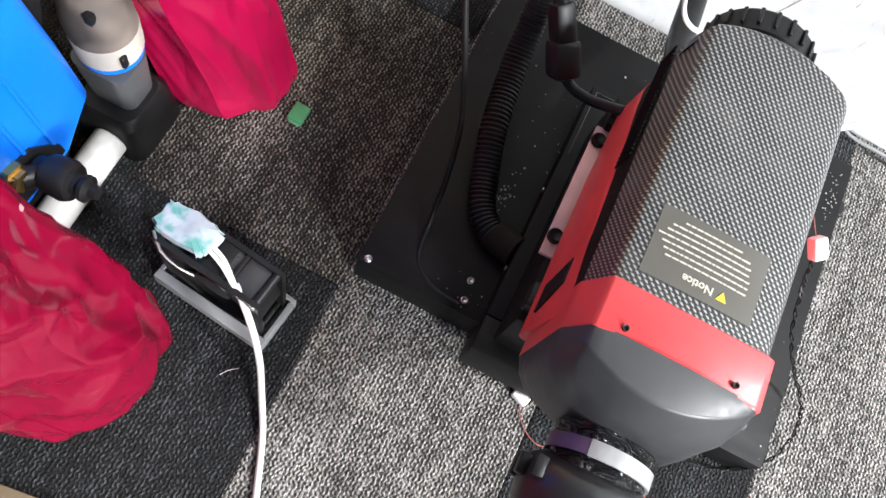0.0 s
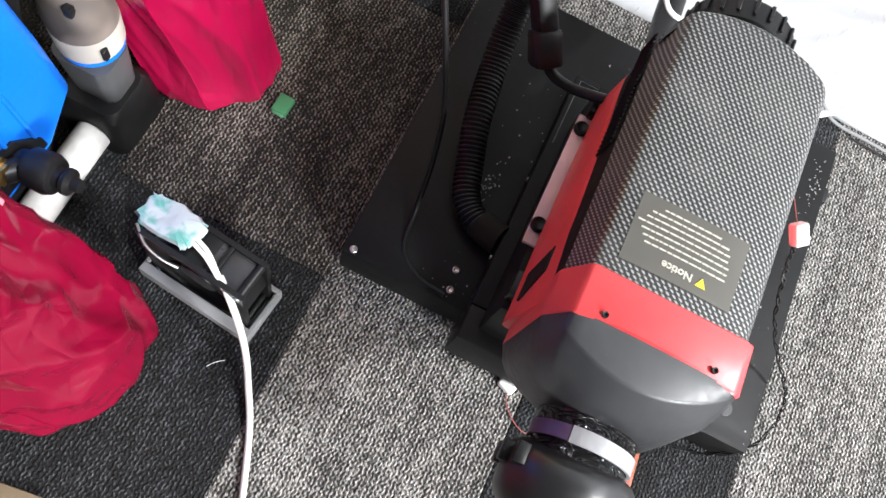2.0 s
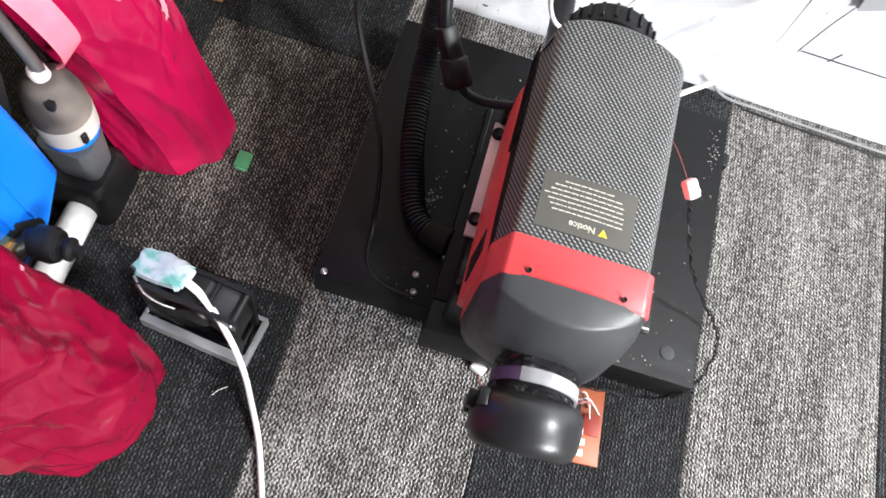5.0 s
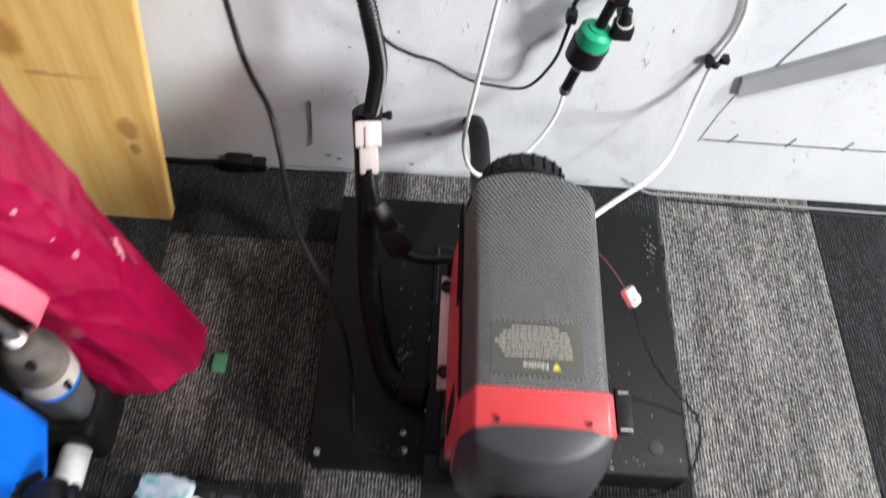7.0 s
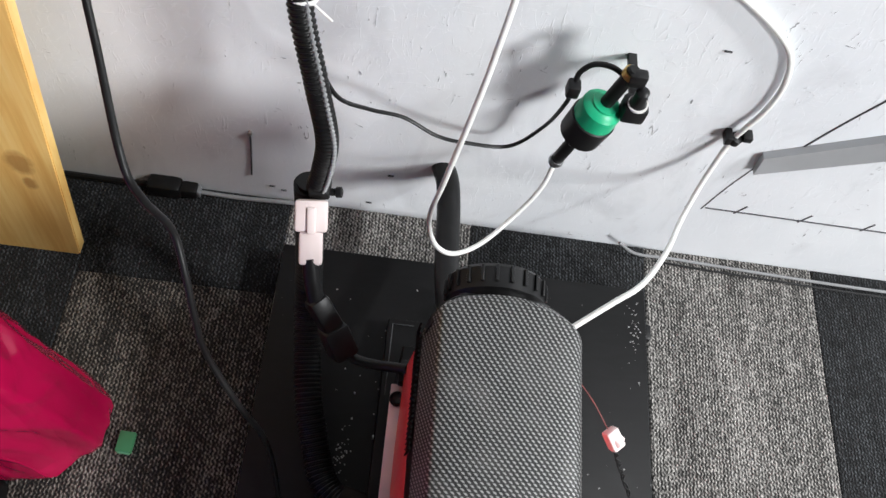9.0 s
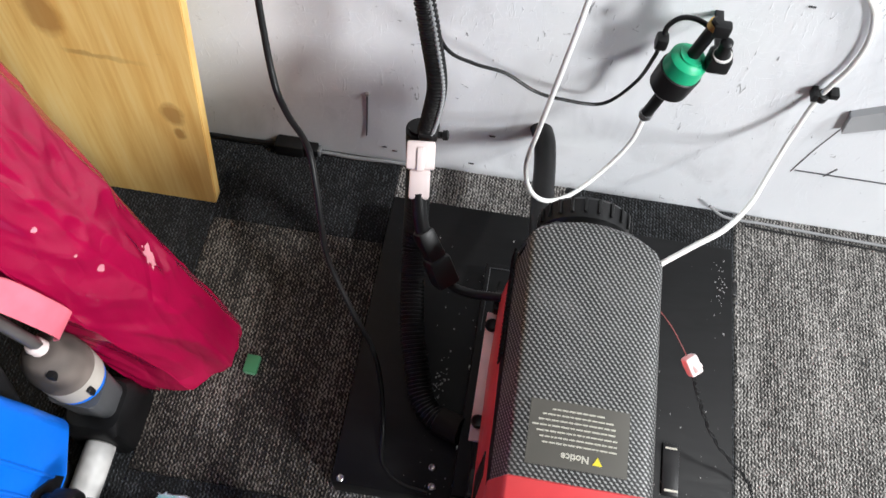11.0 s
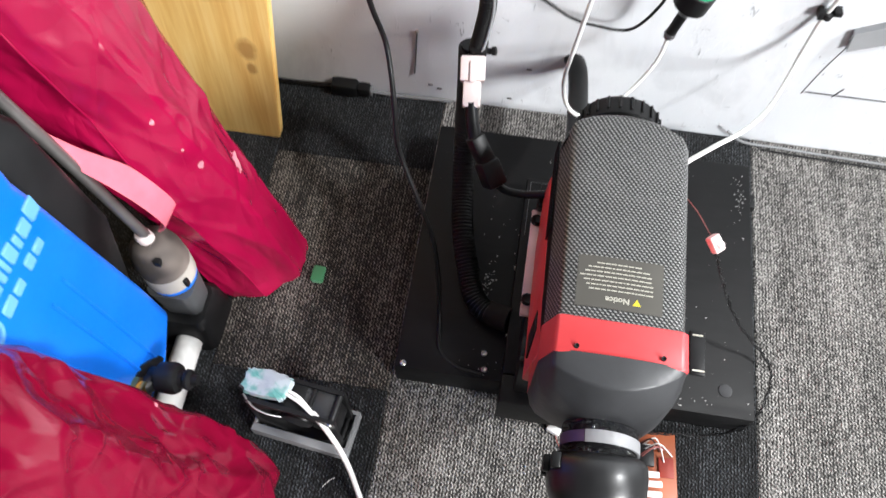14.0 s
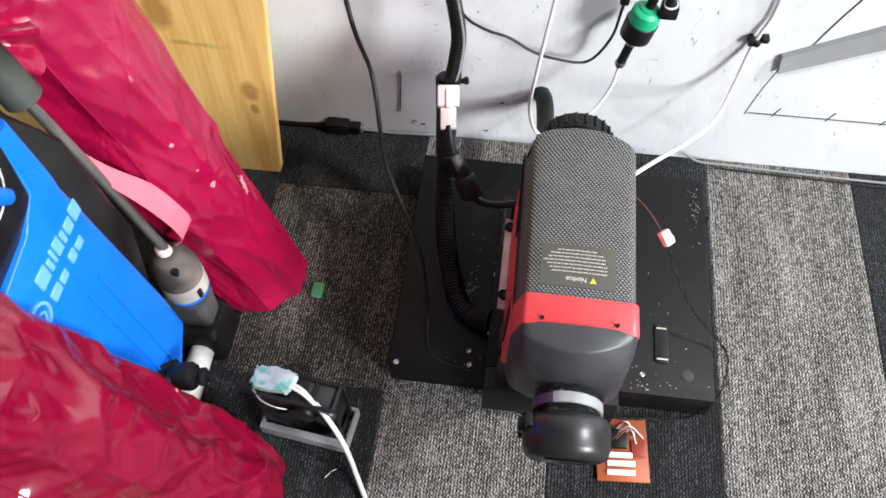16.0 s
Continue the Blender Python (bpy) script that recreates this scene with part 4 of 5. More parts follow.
for k, m in ((0, BLACK), (1, BLACK)):
    tw = [p + 0.0014 * Vector((math.cos(i * 0.9 + k * 2.1), math.sin(i * 0.9 + k * 2.1), 0.6 * math.sin(i * 0.9 + k * 2.1 + 1))) for i, p in enumerate(run)]
    part("wire", tube(tw, 0.0010, 6, 1), m, pair)
tail = thing("wire_plug", "small white plug lying on the carpet", "plug", (0.213, -0.05, 0))
part("housing", box(0.206, 0.225, -0.052, -0.040, 0.0, 0.010, 0.002, turn=-20), WHITE, tail)
part("wire", tube([(0.217, -0.050, 0.005), (0.226, -0.068, 0.003), (0.252, -0.083, 0.004), (0.285, -0.07, 0.006), (0.318, -0.06, 0.01)], 0.0007, 6), WIRE_RED, tail)

slide(-0.001, 0.01, 0.0, tail)

# circuit board on the floor
pcb = thing("circuit_board", "orange circuit board with white strips on the carpet", "circuit board", (0.34, -0.078, 0))
part("plate", box(0.302, 0.376, -0.124, -0.03, 0.002, 0.006, 0.0008, turn=4), ORANGE, pcb)
for y, w in ((-0.112, 0.040), (-0.099, 0.040), (-0.087, 0.036), (-0.052, 0.024)):
    part("strip", box(0.318, 0.318 + w, y - 0.004, y + 0.004, 0.006, 0.0095, 0.001, turn=4), WHITE, pcb, "white strip")
part("chip", box(0.352, 0.372, -0.088, -0.062, 0.006, 0.009, 0.0008, turn=4), plain("red_resist", (0.30, 0.03, 0.015), 0.5), pcb, "dark red block")
part("block", box(0.322, 0.345, -0.078, -0.05, 0.006, 0.014, 0.0015, turn=4), BLACK, pcb)
rng = random.Random(11)
for k in range(7):
    a = Vector((rng.uniform(0.32, 0.345), rng.uniform(-0.07, -0.045), 0.012))
    b = Vector((rng.uniform(0.34, 0.372), rng.uniform(-0.075, -0.04), 0.007))
    part("wire", tube([a, a.lerp(b, 0.4) + Vector((0, 0.006, rng.uniform(0.012, 0.028))), b], 0.0009, 6), rng.choice((BLACK, WIRE_RED, WHITE)), pcb)
part("wire", tube([(0.33, -0.05, 0.01), (0.30, -0.06, 0.05), (0.285, -0.08, 0.10), (0.275, -0.11, 0.19)], 0.0012, 6), BLACK, pcb)

slide(0.002, 0.011, 0.0, pcb)

# ---------------------------------------------------------------- fan on a grey foot
fan = thing("box_fan", "black square fan standing in a grey tray", "fan", (-0.112, -0.081, 0.0))
fan.rotation_euler = (0, 0, radians(-7))
FM = Matrix.LocRotScale(fan.location, fan.rotation_euler, None)


def fpart(name, bm, mat, label="", up=None):
    bmesh.ops.transform(bm, matrix=FM, verts=bm.verts)
    return part(name, bm, mat, up or fan, label)


tray = box(-0.066, 0.066, -0.031, 0.031, 0.0, 0.006, 0.001)
for b in ((-0.066, 0.066, -0.031, -0.020), (-0.066, 0.066, 0.026, 0.031), (0.061, 0.066, -0.020, 0.026), (-0.066, -0.061, -0.020, 0.026)):
    box(*b, 0.006, 0.022, 0.0008, 1, bm=tray)
fpart("tray", tray, GREY, "grey plastic tray")
S, ZB = 0.058, 0.008
for y0, y1 in ((-0.018, -0.013), (0.019, 0.024)):
    plate = bmesh.new()
    n = 40
    hole = [(0.052 * math.cos(2 * math.pi * k / n), 0.052 * math.sin(2 * math.pi * k / n)) for k in range(n)]
    rim = []
    for x, z in hole:
        f = S / max(abs(x), abs(z))
        rim.append((x * f, z * f))
    c = ZB + S
    loft([[(x, y, z + c) for x, z in q] for q, y in ((hole, y0), (rim, y0), (rim, y1), (hole, y1), (hole, y0))], True, False, False, plate)
    fpart("flange", plate, BLACK, "black square fan flange")
fpart("barrel", ring((0, -0.015, ZB + S), (0, 1, 0), ((0, 0.052), (0, 0.0555), (0.036, 0.0555), (0.036, 0.052), (0, 0.052)), 40, None, False, False), BLACK)
fpart("motor_hub", ring((0, -0.014, ZB + S), (0, 1, 0), ((0, 0.019), (0.002, 0.0205), (0.03, 0.0205)), 28), BLACK, "black hub")
for k in range(7):
    a = 2 * math.pi * k / 7
    blade = bmesh.new()
    loft([[(r * math.cos(a + q * 0.55 + r * 3), -0.010 + 0.022 * q + e, ZB + S + r * math.sin(a + q * 0.55 + r * 3)) for q in (0, 0.33, 0.66, 1.0)] + [(r * math.cos(a + q * 0.55 + r * 3), -0.0085 + 0.022 * q + e, ZB + S + r * math.sin(a + q * 0.55 + r * 3)) for q in (1.0, 0.66, 0.33, 0)] for r, e in ((0.0195, 0), (0.035, 0), (0.0495, 0))], True, True, True, blade)
    fpart("blade", blade, BLACK)
for x in (-1, 1):
    for z in (0, 1):
        fpart("corner_post", ring((x * 0.052, -0.016, ZB + 0.006 + z * 0.104), (0, 1, 0), ((0, 0.0045), (0.038, 0.0045)), 12), BLACK)
        fpart("screw", ring((x * 0.052, -0.0178, ZB + 0.006 + z * 0.104), (0, -1, 0), ((0, 0.0032), (0.0015, 0.003), (0.002, 0.0015)), 12), ZINC, "zinc screw")
fpart("top_panel", box(-0.012, 0.019, -0.013, 0.019, ZB + 2 * S - 0.010, ZB + 2 * S - 0.004, 0.001), SLATE, "satin dark panel between the flanges")
fpart("divider", box(0.019, 0.0235, -0.013, 0.019, ZB + 2 * S - 0.010, ZB + 2 * S - 0.001, 0.0008), BLACK)
fpart("top_panel", box(0.0235, 0.053, -0.013, 0.019, ZB + 2 * S - 0.012, ZB + 2 * S - 0.005, 0.001), SLATE, "satin dark panel between the flanges")
tapes = bmesh.new()
rng = random.Random(5)
edge = [(0.032 * math.copysign(abs(math.cos(a)) ** 0.45, math.cos(a)) * rng.uniform(0.88, 1.06), 0.018 * math.copysign(abs(math.sin(a)) ** 0.45, math.sin(a)) * rng.uniform(0.88, 1.1)) for a in (2 * math.pi * k / 36 for k in range(36))]
loft([[(-0.036 + x * g, 0.006 + y * g, z + 0.002 * math.sin(40 * x)) for x, y in edge] for g, z in ((0.95, ZB + 2 * S), (1.0, ZB + 2 * S + 0.004), (0.9, ZB + 2 * S + 0.011), (0.5, ZB + 2 * S + 0.013), (0.2, ZB + 2 * S + 0.012))], True, True, True, tapes)
fpart("tape_wrap", tapes, CYAN, "crumpled pale cyan tape over a joint")
fpart("bare_wire", tube([(-0.06, -0.012, ZB + 2 * S + 0.002), (-0.045, -0.022, ZB + 2 * S - 0.006), (-0.028, -0.024, ZB + 2 * S - 0.014), (-0.012, -0.021, ZB + 2 * S - 0.022)], 0.0015, 8), STEEL, "bare grey wire")
for e in (0.0, 0.005):
    part("lead", tube([(-0.122, -0.079 + e, 0.133), (-0.104, -0.086 + e, 0.131), (-0.09, -0.094 + e * 0.5, 0.125), (-0.078, -0.102 + e * 0.3, 0.118)], 0.0022, 8), WHITE, fan, "white lead")
cord = single("white_cable", tube([(-0.082, -0.099, 0.121), (-0.072, -0.106, 0.113), (-0.052, -0.123, 0.085), (-0.036, -0.141, 0.05), (-0.022, -0.164, 0.02), (-0.004, -0.195, 0.006), (0.016, -0.24, 0.0045), (0.045, -0.31, 0.0045), (0.10, -0.42, 0.0045), (0.18, -0.6, 0.0045)], 0.0036, 12), WHITE, "white round cable running from fan across the carpet", "cable")
single("white_thread", tube([(-0.075, -0.158, 0.002), (-0.069, -0.15, 0.003), (-0.0615, -0.144, 0.002)], 0.0004, 5), WHITE, "tiny pale thread on the dark carpet", "thread")

slide(-0.004, 0.005, 0.0, cord)
green = thing("green_terminal", "small green plastic terminal block on the carpet", "terminal", (-0.144, 0.132, 0))
part("block", box(-0.153, -0.135, 0.122, 0.146, 0.0, 0.008, 0.0012, turn=-2), GREEN_DULL, green)
part("step", box(-0.151, -0.137, 0.1205, 0.124, 0.001, 0.006, 0.0006, turn=-2), plain("pale_green_edge", (0.14, 0.36, 0.2), 0.5), green, "paler green lip")
slide(-0.005, 0.005, 0.0, green)
single("card_scrap", box(-0.36, -0.135, -0.52, -0.342, 0.0, 0.006, 0.001, turn=6), CARD, "piece of brown card lying on the carpet", "card")


# ---------------------------------------------------------------- crimson bags
def crumple(p, seed):
    """Folds and creases of loose nylon, as a share of the radius."""
    s = Vector((seed, 2.3 * seed, -seed))
    q = p + 0.02 * Vector((noise.noise(p * 9 + s), noise.noise(p * 9 - s), noise.noise(p * 8 + s * 2)))
    w = 0.0
    for sx, sz, amp in ((9, 2.6, 0.21), (15, 9, 0.14), (34, 22, 0.05)):
        v = noise.noise(Vector((q.x * sx, q.y * sx, q.z * sz + q.x * sz)) + s * sx)
        w += amp * (0.24 - abs(v))
    return w


def bag(name, foot, top, r0, r1, seed, squash, label, neck=True, rings=190, sides=176, deep=1.0):
    """A nylon bag standing on its end: creased skin, flat foot, gathered neck."""
    foot, top = Vector(foot), Vector(top)
    d = (top - foot).normalized()
    loops = []
    for i in range(rings + 1):
        f = i / rings
        c = foot.lerp(top, f)
        r = r0 + (r1 - r0) * f
        if f < 0.035:
            r *= 0.93 + 0.07 * math.sin(f / 0.035 * math.pi / 2)
        if neck and f > 0.82:
            g = (f - 0.82) / 0.18
            r *= 1 - 0.72 * g ** 1.5
        K = 8
        th = [squash + 2 * math.pi * m / K + (0.32 * noise.noise(Vector((m * 3.7 + seed, f * 2.0, 0.5))) if m else 0.0) for m in range(K)]
        rad = [1.05 + 0.16 * noise.noise(Vector((m * 5.3 + seed, f * 2.6, 7.5))) + (0.10 * max(0.0, 1 - 2.5 * f) if m == 0 else 0.0) for m in range(K)]
        loop = []
        for k in range(sides):
            a = squash + 2 * math.pi * k / sides
            s = max((m for m in range(K) if th[m] <= a + 1e-6), default=K - 1)
            n = (s + 1) % K
            a1 = th[n] + (2 * math.pi if n == 0 else 0.0)
            g = min(1.0, max(0.0, (a - th[s]) / max(0.05, a1 - th[s])))
            p0 = Vector((math.cos(th[s]), math.sin(th[s]), 0)) * rad[s]
            p1 = Vector((math.cos(a1), math.sin(a1), 0)) * rad[n]
            e = Vector((math.cos(a), math.sin(a), 0))
            flat = 0.72 * p0.lerp(p1, g) + 0.28 * e
            w = deep * crumple(Vector((0.095 * math.cos(a), 0.095 * math.sin(a), 0.68 * f)), seed)
            if neck and f > 0.82:
                w += 0.16 * math.sin(a * 13 + 3 * noise.noise(e * 1.5)) * (f - 0.82) / 0.18
            loop.append(c + r * (flat + e * w))
        loops.append(loop)
    loops.insert(0, [foot + (p - foot) * 0.94 + Vector((0, 0, 0.0)) for p in loops[0]])
    for lp in loops[:2]:
        for p in lp:
            p.z = 0.0 if lp is loops[0] else 0.004
    return loops


def bag_thing(name, label, loops, seam_at, worn=(), fabric=SATIN):
    t = thing(name, label, "bag", tuple(sum(loops[0], Vector()) / len(loops[0])), "crimson bags")
    part("skin", loft(loops, True, True, True), fabric, t)
    k = seam_at
    part("seam", tube([lp[k] + (lp[k] - sum(lp, Vector()) / len(lp)).normalized() * 0.0003 for lp in loops[4:168:3]], 0.0011, 6, 3), fabric, t, "puckered seam")
    lp = loops[-10]
    c = sum(lp, Vector()) / len(lp)
    part("drawstring", tube([c + (p - c) * 1.03 for p in lp[::4]] + [c + (lp[0] - c) * 1.03], 0.0035, 8, 1), SATIN, t, "crimson drawcord")
    for at, r in worn:
        at = Vector(at)
        bm = bmesh.new()
        for lo, hi in zip(loops[2:], loops[3:]):
            mid = sum(lo, Vector()) / len(lo)
            for m in range(len(lo)):
                q = (lo[m], lo[m - 1], hi[m - 1], hi[m])
                g = sum(q, Vector()) / 4
                if (g - at).length > 2 * r + 0.004:
                    continue
                for s in range(16):
                    u, v = s % 4 / 4, s // 4 / 4
                    cell = [q[0].lerp(q[1], x).lerp(q[3].lerp(q[2], x), y) for x, y in ((u, v), (u + 0.25, v), (u + 0.25, v + 0.25), (u, v + 0.25))]
                    if (cell[0] - at).length < r * (1 + 0.8 * noise.noise(cell[0] * 150)):
                        bm.faces.new([bm.verts.new(p + (p - mid).normalized() * 0.0005) for p in cell])
        if bm.faces:
            bmesh.ops.remove_doubles(bm, verts=bm.verts, dist=0.0001)
            part("worn_patch", bm, BLEACHED, t, "pale worn patch")
    return t


def nearest(loops, at):
    return min((p for lp in loops[2:] for p in lp), key=lambda p: (p - Vector(at)).length)


tall = bag("a", (-0.237, 0.151, 0), (-0.436, 0.177, 0.72), 0.066, 0.089, 1.7, -1.19, "")
crimson = bag_thing("tent_bag", "tall crimson nylon bag standing against the wooden board", tall, 0,
                    [(nearest(tall, p), r) for p, r in (((-0.222, 0.176, 0.236), 0.0125), ((-0.238, 0.119, 0.291), 0.0042), ((-0.26, 0.102, 0.383), 0.003), ((-0.235, 0.105, 0.335), 0.0016))])
# gathered mouth with a loose tuft near the top of the tall bag
mouth = nearest(tall, (-0.40, 0.05, 0.56))
axis = Vector((-0.35, -0.75, 0.55)).normalized()
side = axis.orthogonal().normalized()
up = axis.cross(side)
pleats = []
for r, h in ((0.060, -0.012), (0.046, 0.004), (0.034, 0.018), (0.026, 0.030), (0.030, 0.040), (0.021, 0.036), (0.010, 0.012)):
    pleats.append([mouth + axis * (h + 0.004 * math.sin(9 * a + r * 60)) + (side * math.cos(a) + up * math.sin(a)) * r * (1 + 0.16 * math.sin(11 * a + 2 * math.sin(2 * a))) for a in (2 * math.pi * q / 88 for q in range(88))])
part("gathered_mouth", loft(pleats, True, False, True), SATIN, crimson, "gathered mouth of the bag")
wide_bag = bag("b", (-0.213, -0.192, 0), (-0.381, -0.277, 0.63), 0.086, 0.109, 6.3, -0.4, "", deep=1.35)
bag_thing("tent_bag", "wide creased crimson nylon bag standing by the fan", wide_bag, 165, [(nearest(wide_bag, (-0.2, -0.12, 0.25)), 0.003)], WINE)

# pink strap beside the bag
strip = bmesh.new()
mid = glide([(-0.356, 0.046, 0.44), (-0.328, 0.054, 0.375), (-0.296, 0.062, 0.325), (-0.276, 0.066, 0.275), (-0.274, 0.070, 0.24), (-0.290, 0.074, 0.216)], 6)
loft([[p + Vector((dx, dy, dz)) for dx, dy, dz in ((0.0, -0.012 * g, -0.004), (0.006, 0.016 * g, 0.004), (0.004, 0.017 * g, 0.005), (-0.002, -0.011 * g, -0.003))] for p, g in zip(mid, [min(1.0, 0.15 + 0.07 * i) for i in range(len(mid))])], True, True, True, strip)
webbing = single("webbing_strap", strip, PINK, "pink webbing strap hanging beside the crimson bag", "strap")

slide(-0.002, -0.001, 0.02, webbing)

# ---------------------------------------------------------------- pressure washer
washer = thing("pressure_washer", "upright blue and black electric pressure washer", "pressure washer", (-0.42, -0.1, 0))


def slab(z, x0, x1, y0, y1, r, n=6):
    return [Vector((x, y, z)) for x, y in rounded(x0, x1, y0, y1, r, r, n)]


shellb = loft([slab(0.090, -0.54, -0.295, -0.20, -0.038, 0.02), slab(0.094, -0.545, -0.290, -0.205, -0.032, 0.02), slab(0.118, -0.55, -0.294, -0.21, 0.006, 0.014), slab(0.2, -0.552, -0.293, -0.212, -0.002, 0.014),
               slab(0.44, -0.555, -0.295, -0.235, -0.032, 0.014), slab(0.470, -0.50, -0.296, -0.22, -0.036, 0.014), slab(0.485, -0.42, -0.296, -0.115, -0.037, 0.010), slab(0.505, -0.38, -0.297, -0.078, -0.039, 0.007), slab(0.57, -0.36, -0.299, -0.068, -0.044, 0.006)], True, True, True)
part("shell", shellb, BLUE, washer, "glossy blue front shell")
upper = loft([slab(0.47, -0.56, -0.305, -0.22, -0.1, 0.02), slab(0.50, -0.56, -0.298, -0.235, -0.06, 0.02), slab(0.56, -0.56, -0.30, -0.235, -0.045, 0.02), slab(0.62, -0.55, -0.33, -0.21, -0.04, 0.02), slab(0.66, -0.53, -0.38, -0.19, -0.07, 0.02)], True, True, True)
part("top_housing", upper, BLACK, washer, "black upper housing")
dial = part("dial", ring((-0.300, -0.126, 0.575), (1, 0, 0.15), ((0, 0.034), (0.012, 0.032), (0.016, 0.026), (0.016, 0.0)), 36), BLACK, washer, "black round dial")
part("lever", ring((-0.284, -0.146, 0.598), (0.01, 0.045, -0.06), ((0, 0.004), (0.003, 0.008), (0.03, 0.010), (0.056, 0.007), (0.06, 0.003)), 16), BLUE, dial, "blue dial lever")
part("dial_rim", ring((-0.3005, -0.126, 0.575), (1, 0, 0.15), ((0, 0.041), (0.006, 0.041), (0.007, 0.0355), (0.003, 0.0355)), 36), WHITE, dial, "white dial rim")
foot = loft([slab(0.0, -0.56, -0.315, -0.22, -0.02, 0.02), slab(0.05, -0.55, -0.318, -0.21, -0.03, 0.02), slab(0.092, -0.54, -0.312, -0.20, -0.045, 0.02)], True, True, True)
part("base", foot, BLACK, washer, "black plastic base")
for y in (-0.062, -0.088):
    part("ridge", tube([(-0.2935, y + 0.006, 0.10), (-0.2925, y, 0.2), (-0.2945, y - 0.01, 0.36)], 0.0022, 8), BLUE, washer, "moulded blue ridge")
part("back_housing", loft([slab(0.02, -0.56, -0.35, -0.10, 0.0, 0.012), slab(0.14, -0.56, -0.33, -0.10, 0.005, 0.012), slab(0.22, -0.56, -0.312, -0.10, 0.014, 0.012), slab(0.30, -0.56, -0.310, -0.10, 0.034, 0.012), slab(0.46, -0.56, -0.325, -0.10, 0.030, 0.012), slab(0.50, -0.56, -0.36, -0.10, 0.022, 0.012), slab(0.64, -0.54, -0.39, -0.10, 0.0, 0.012)], True, True, True), BLACK, washer, "black rear housing")
# emblem and marks on the shell, plain strokes
XS = -0.2935
part("emblem", ring((XS - 0.0015, -0.158, 0.42), (1, 0, 0), ((0, 0.017), (0.0022, 0.017), (0.0022, 0.0135), (0, 0.0135)), 30), BLUE_PALE, washer, "pale round emblem")
part("emblem_swirl", tube([(XS, -0.164, 0.414), (XS, -0.156, 0.412), (XS, -0.151, 0.42), (XS, -0.158, 0.426)], 0.0016, 6), BLUE_PALE, washer)
for z0, h, y0, widths in ((0.442, 0.020, -0.136, (11, 4, 3, 7, 4, 8, 9)), (0.414, 0.014, -0.134, (10, 8, 0, 7, 8))):
    xm = XS + 0.0005 - 0.006 * (z0 - 0.4)
    y = y0
    for w in widths:
        if w:
            part("mark", box(xm - 0.003, xm, y, y + w * 0.0018, z0 - h / 2, z0 + h / 2 * (1.0 if w % 4 else 0.6), 0.0012, 1), BLUE_PALE, washer, "pale blue printed bar")
        y += (w or 3) * 0.0018 + 0.0026
hub = part("outlet_knob", ring((-0.283, -0.086, 0.132), (1, 0.03, 0.12), ((0, 0.012), (0.01, 0.013), (0.012, 0.018), (0.03, 0.0195), (0.036, 0.017), (0.038, 0.011), (0.044, 0.010), (0.046, 0.0125), (0.05, 0.0125), (0.053, 0.007), (0.06, 0.006)), 28), BLACK, washer, "black outlet knob")
part("pipe", ring((-0.296, -0.115, 0.024), (0, 1, 0), ((0, 0.017), (0.002, 0.018), (0.117, 0.018), (0.119, 0.015)), 26), PIPE, washer, "scuffed white pipe")
notch = [(-0.050, 0.0885), (-0.053, 0.112), (-0.078, 0.146), (-0.118, 0.156), (-0.122, 0.0885)]
part("outlet_recess", loft([[(x, y, z) for y, z in notch] for x in (-0.31, -0.2905)], True, True, True), BLACK, washer, "dark outlet recess in the shell", False)
part("fitting", ring((-0.292, -0.106, 0.142), (1, 0, 0.1), ((0, 0.015), (0.007, 0.015), (0.008, 0.0105), (0.013, 0.0105), (0.0135, 0.006)), 6), BRASS, washer, "brass outlet nut", False)
part("fitting", ring((-0.288, -0.121, 0.118), (0.05, 0.3, 0.9), ((0, 0.004), (0.036, 0.004)), 10), BRASS, washer, "brass outlet pin")
part("outlet_elbow", tube([(-0.286, -0.104, 0.139), (-0.281, -0.096, 0.136), (-0.277, -0.088, 0.133)], 0.011, 14), BLACK, washer, "black outlet elbow")

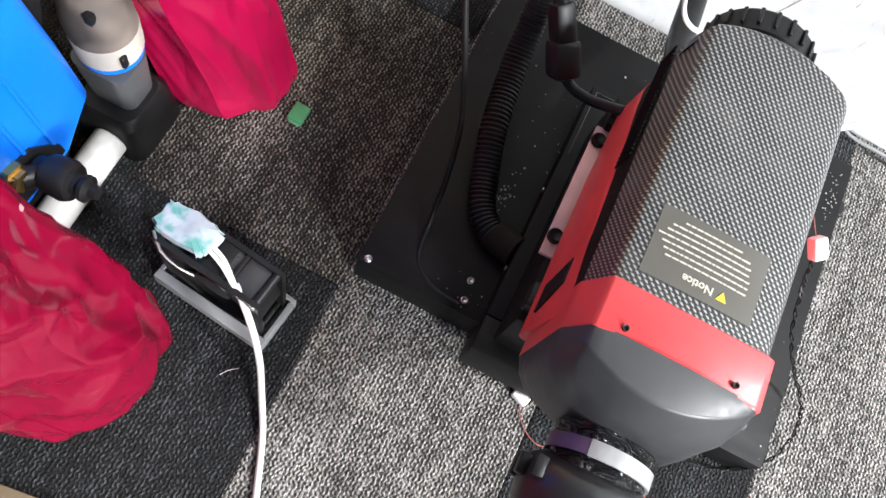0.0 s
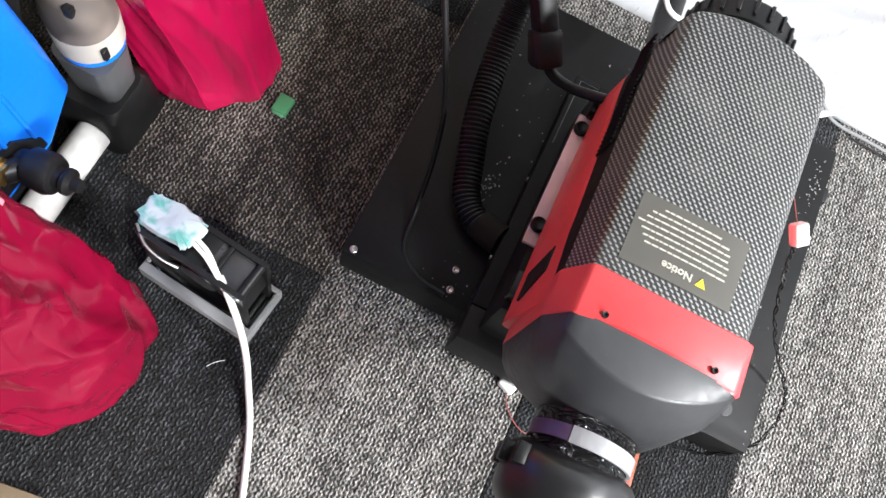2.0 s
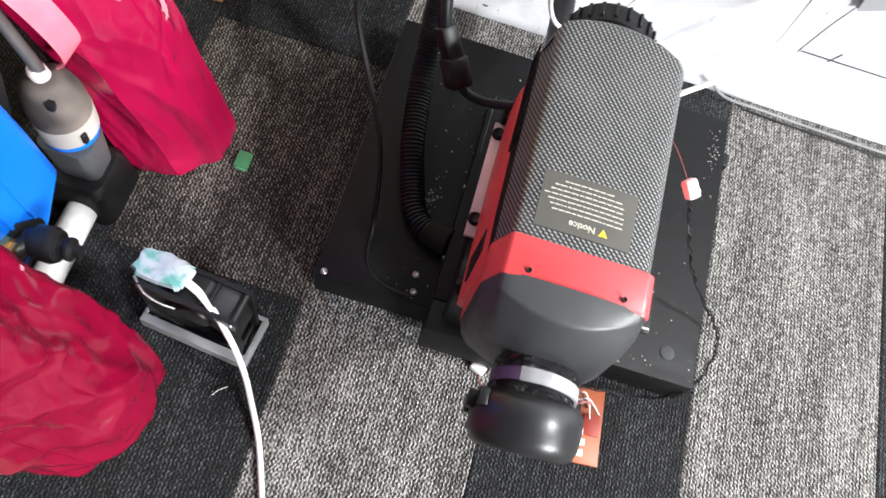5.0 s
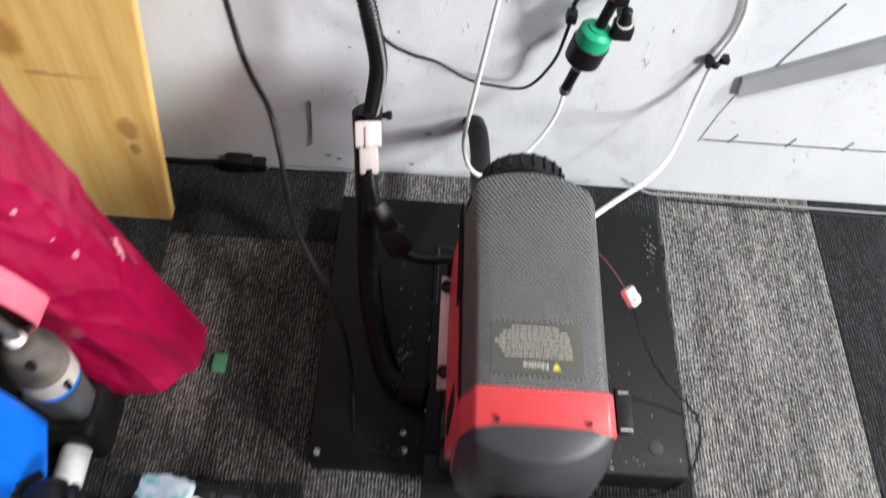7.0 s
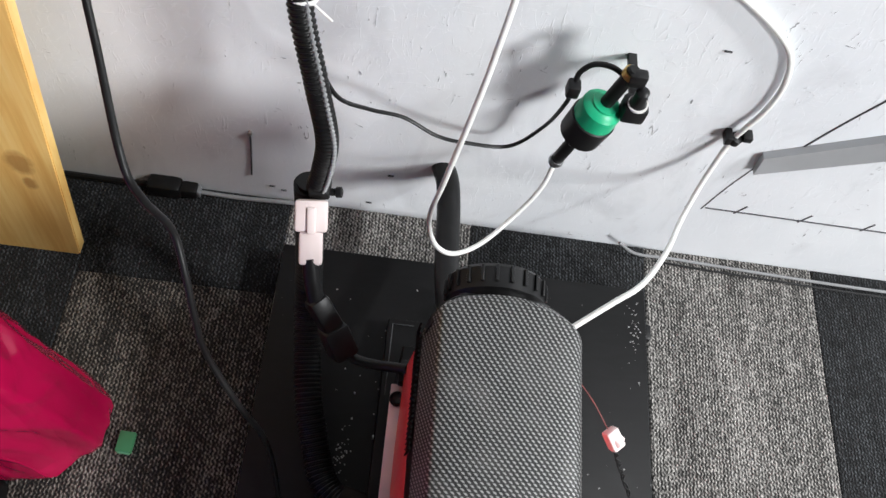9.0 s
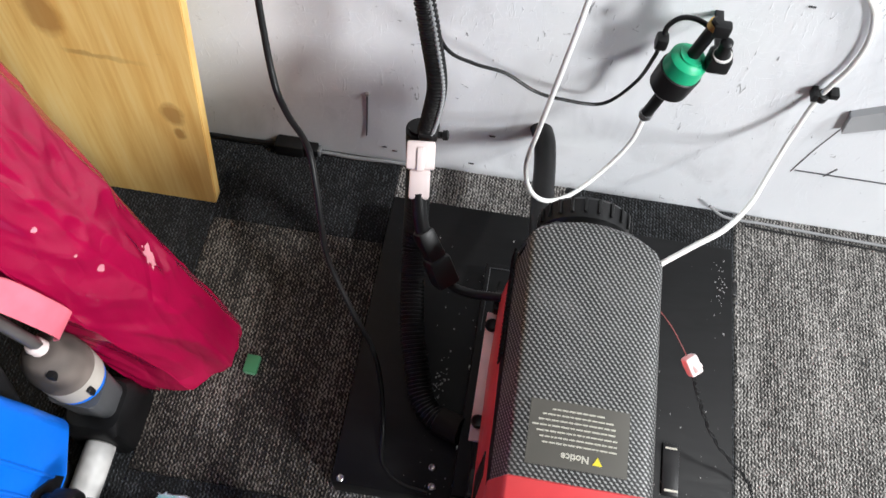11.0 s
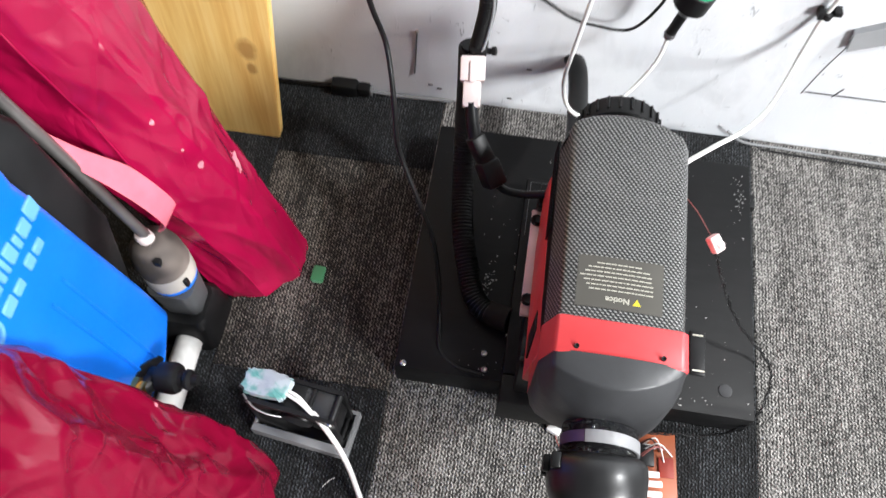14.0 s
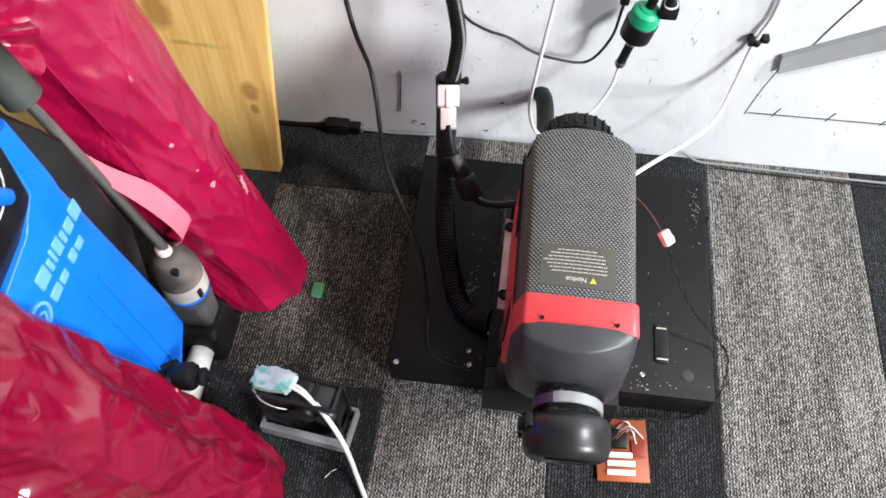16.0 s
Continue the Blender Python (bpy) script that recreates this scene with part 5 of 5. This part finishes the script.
# lance with its rotary nozzle
lance = thing("spray_lance", "grey steel spray lance with dirty round nozzle", "lance", (-0.305, 0.052, 0))
NZ = Vector((-0.303, 0.052, 0.0))
part("wand", tube([(-0.304, 0.053, 0.215), (-0.328, 0.049, 0.35), (-0.362, 0.045, 0.51)], 0.0066, 16), WAND, lance, "dull steel wand")
part("joint", ring((-0.306, 0.053, 0.21), (-0.22, -0.06, 0.97), ((0, 0.010), (0.012, 0.010), (0.016, 0.0075)), 18), PINKISH, lance, "pinkish white joint")
part("grip", tube([(-0.358, 0.045, 0.49), (-0.363, 0.045, 0.515), (-0.378, 0.045, 0.567), (-0.410, 0.045, 0.69)], 0.021, 18, 6, 0, lambda i: 0.75 if i == 0 else 1.0), plain("worn_grip", (0.045, 0.047, 0.041), 0.5, vary=0.8, scale=60, gloss=0.35), lance, "worn dark grey grip")
part("nozzle_head", ring(NZ + Vector((0, 0, 0.158)), (-0.05, -0.02, 1), ((0, 0.0322), (0.022, 0.032), (0.040, 0.028), (0.052, 0.019), (0.055, 0.01)), 32), DIRTY, lance, "dirty brown nozzle head")
part("nozzle_slot", box(NZ.x + 0.010, NZ.x + 0.018, NZ.y - 0.026, NZ.y - 0.018, 0.196, 0.206, 0.001), BLACK, lance)
part("nozzle_body", ring(NZ + Vector((0, 0, 0.128)), (0, 0, 1), ((0, 0.030), (0.002, 0.0318), (0.030, 0.0325), (0.032, 0.0318)), 32), IVORY, lance, "dirty ivory nozzle sleeve")
part("nozzle_ring", ring(NZ + Vector((0, 0, 0.121)), (0, 0, 1), ((0, 0.029), (0.001, 0.0305), (0.007, 0.0305)), 32), BLUE, lance, "blue nozzle ring")
tongue = loft([slab(z, -0.333 + e, -0.273 - e, 0.0215 + e, 0.07, 0.012) for z, e in ((0.045, 0.008), (0.06, 0.004), (0.118, 0.0))], True, True, True)
part("sleeve_mark", box(NZ.x + 0.0275, NZ.x + 0.0318, NZ.y - 0.020, NZ.y - 0.013, 0.136, 0.150, 0.0005, 1), BLACK, lance, "small dark mark")
part("nozzle_guard", tongue, SMOKE, lance, "smoky grey nozzle guard")
part("holder", loft([slab(0.0, -0.345, -0.262, 0.0, 0.085, 0.015), slab(0.05, -0.34, -0.266, 0.005, 0.08, 0.015), slab(0.058, -0.334, -0.272, 0.012, 0.074, 0.015)], True, True, True), BLACK, lance, "black lance holder")
washer.scale = (1, 1, 1.06)
lance.scale = (1, 1, 1.07)
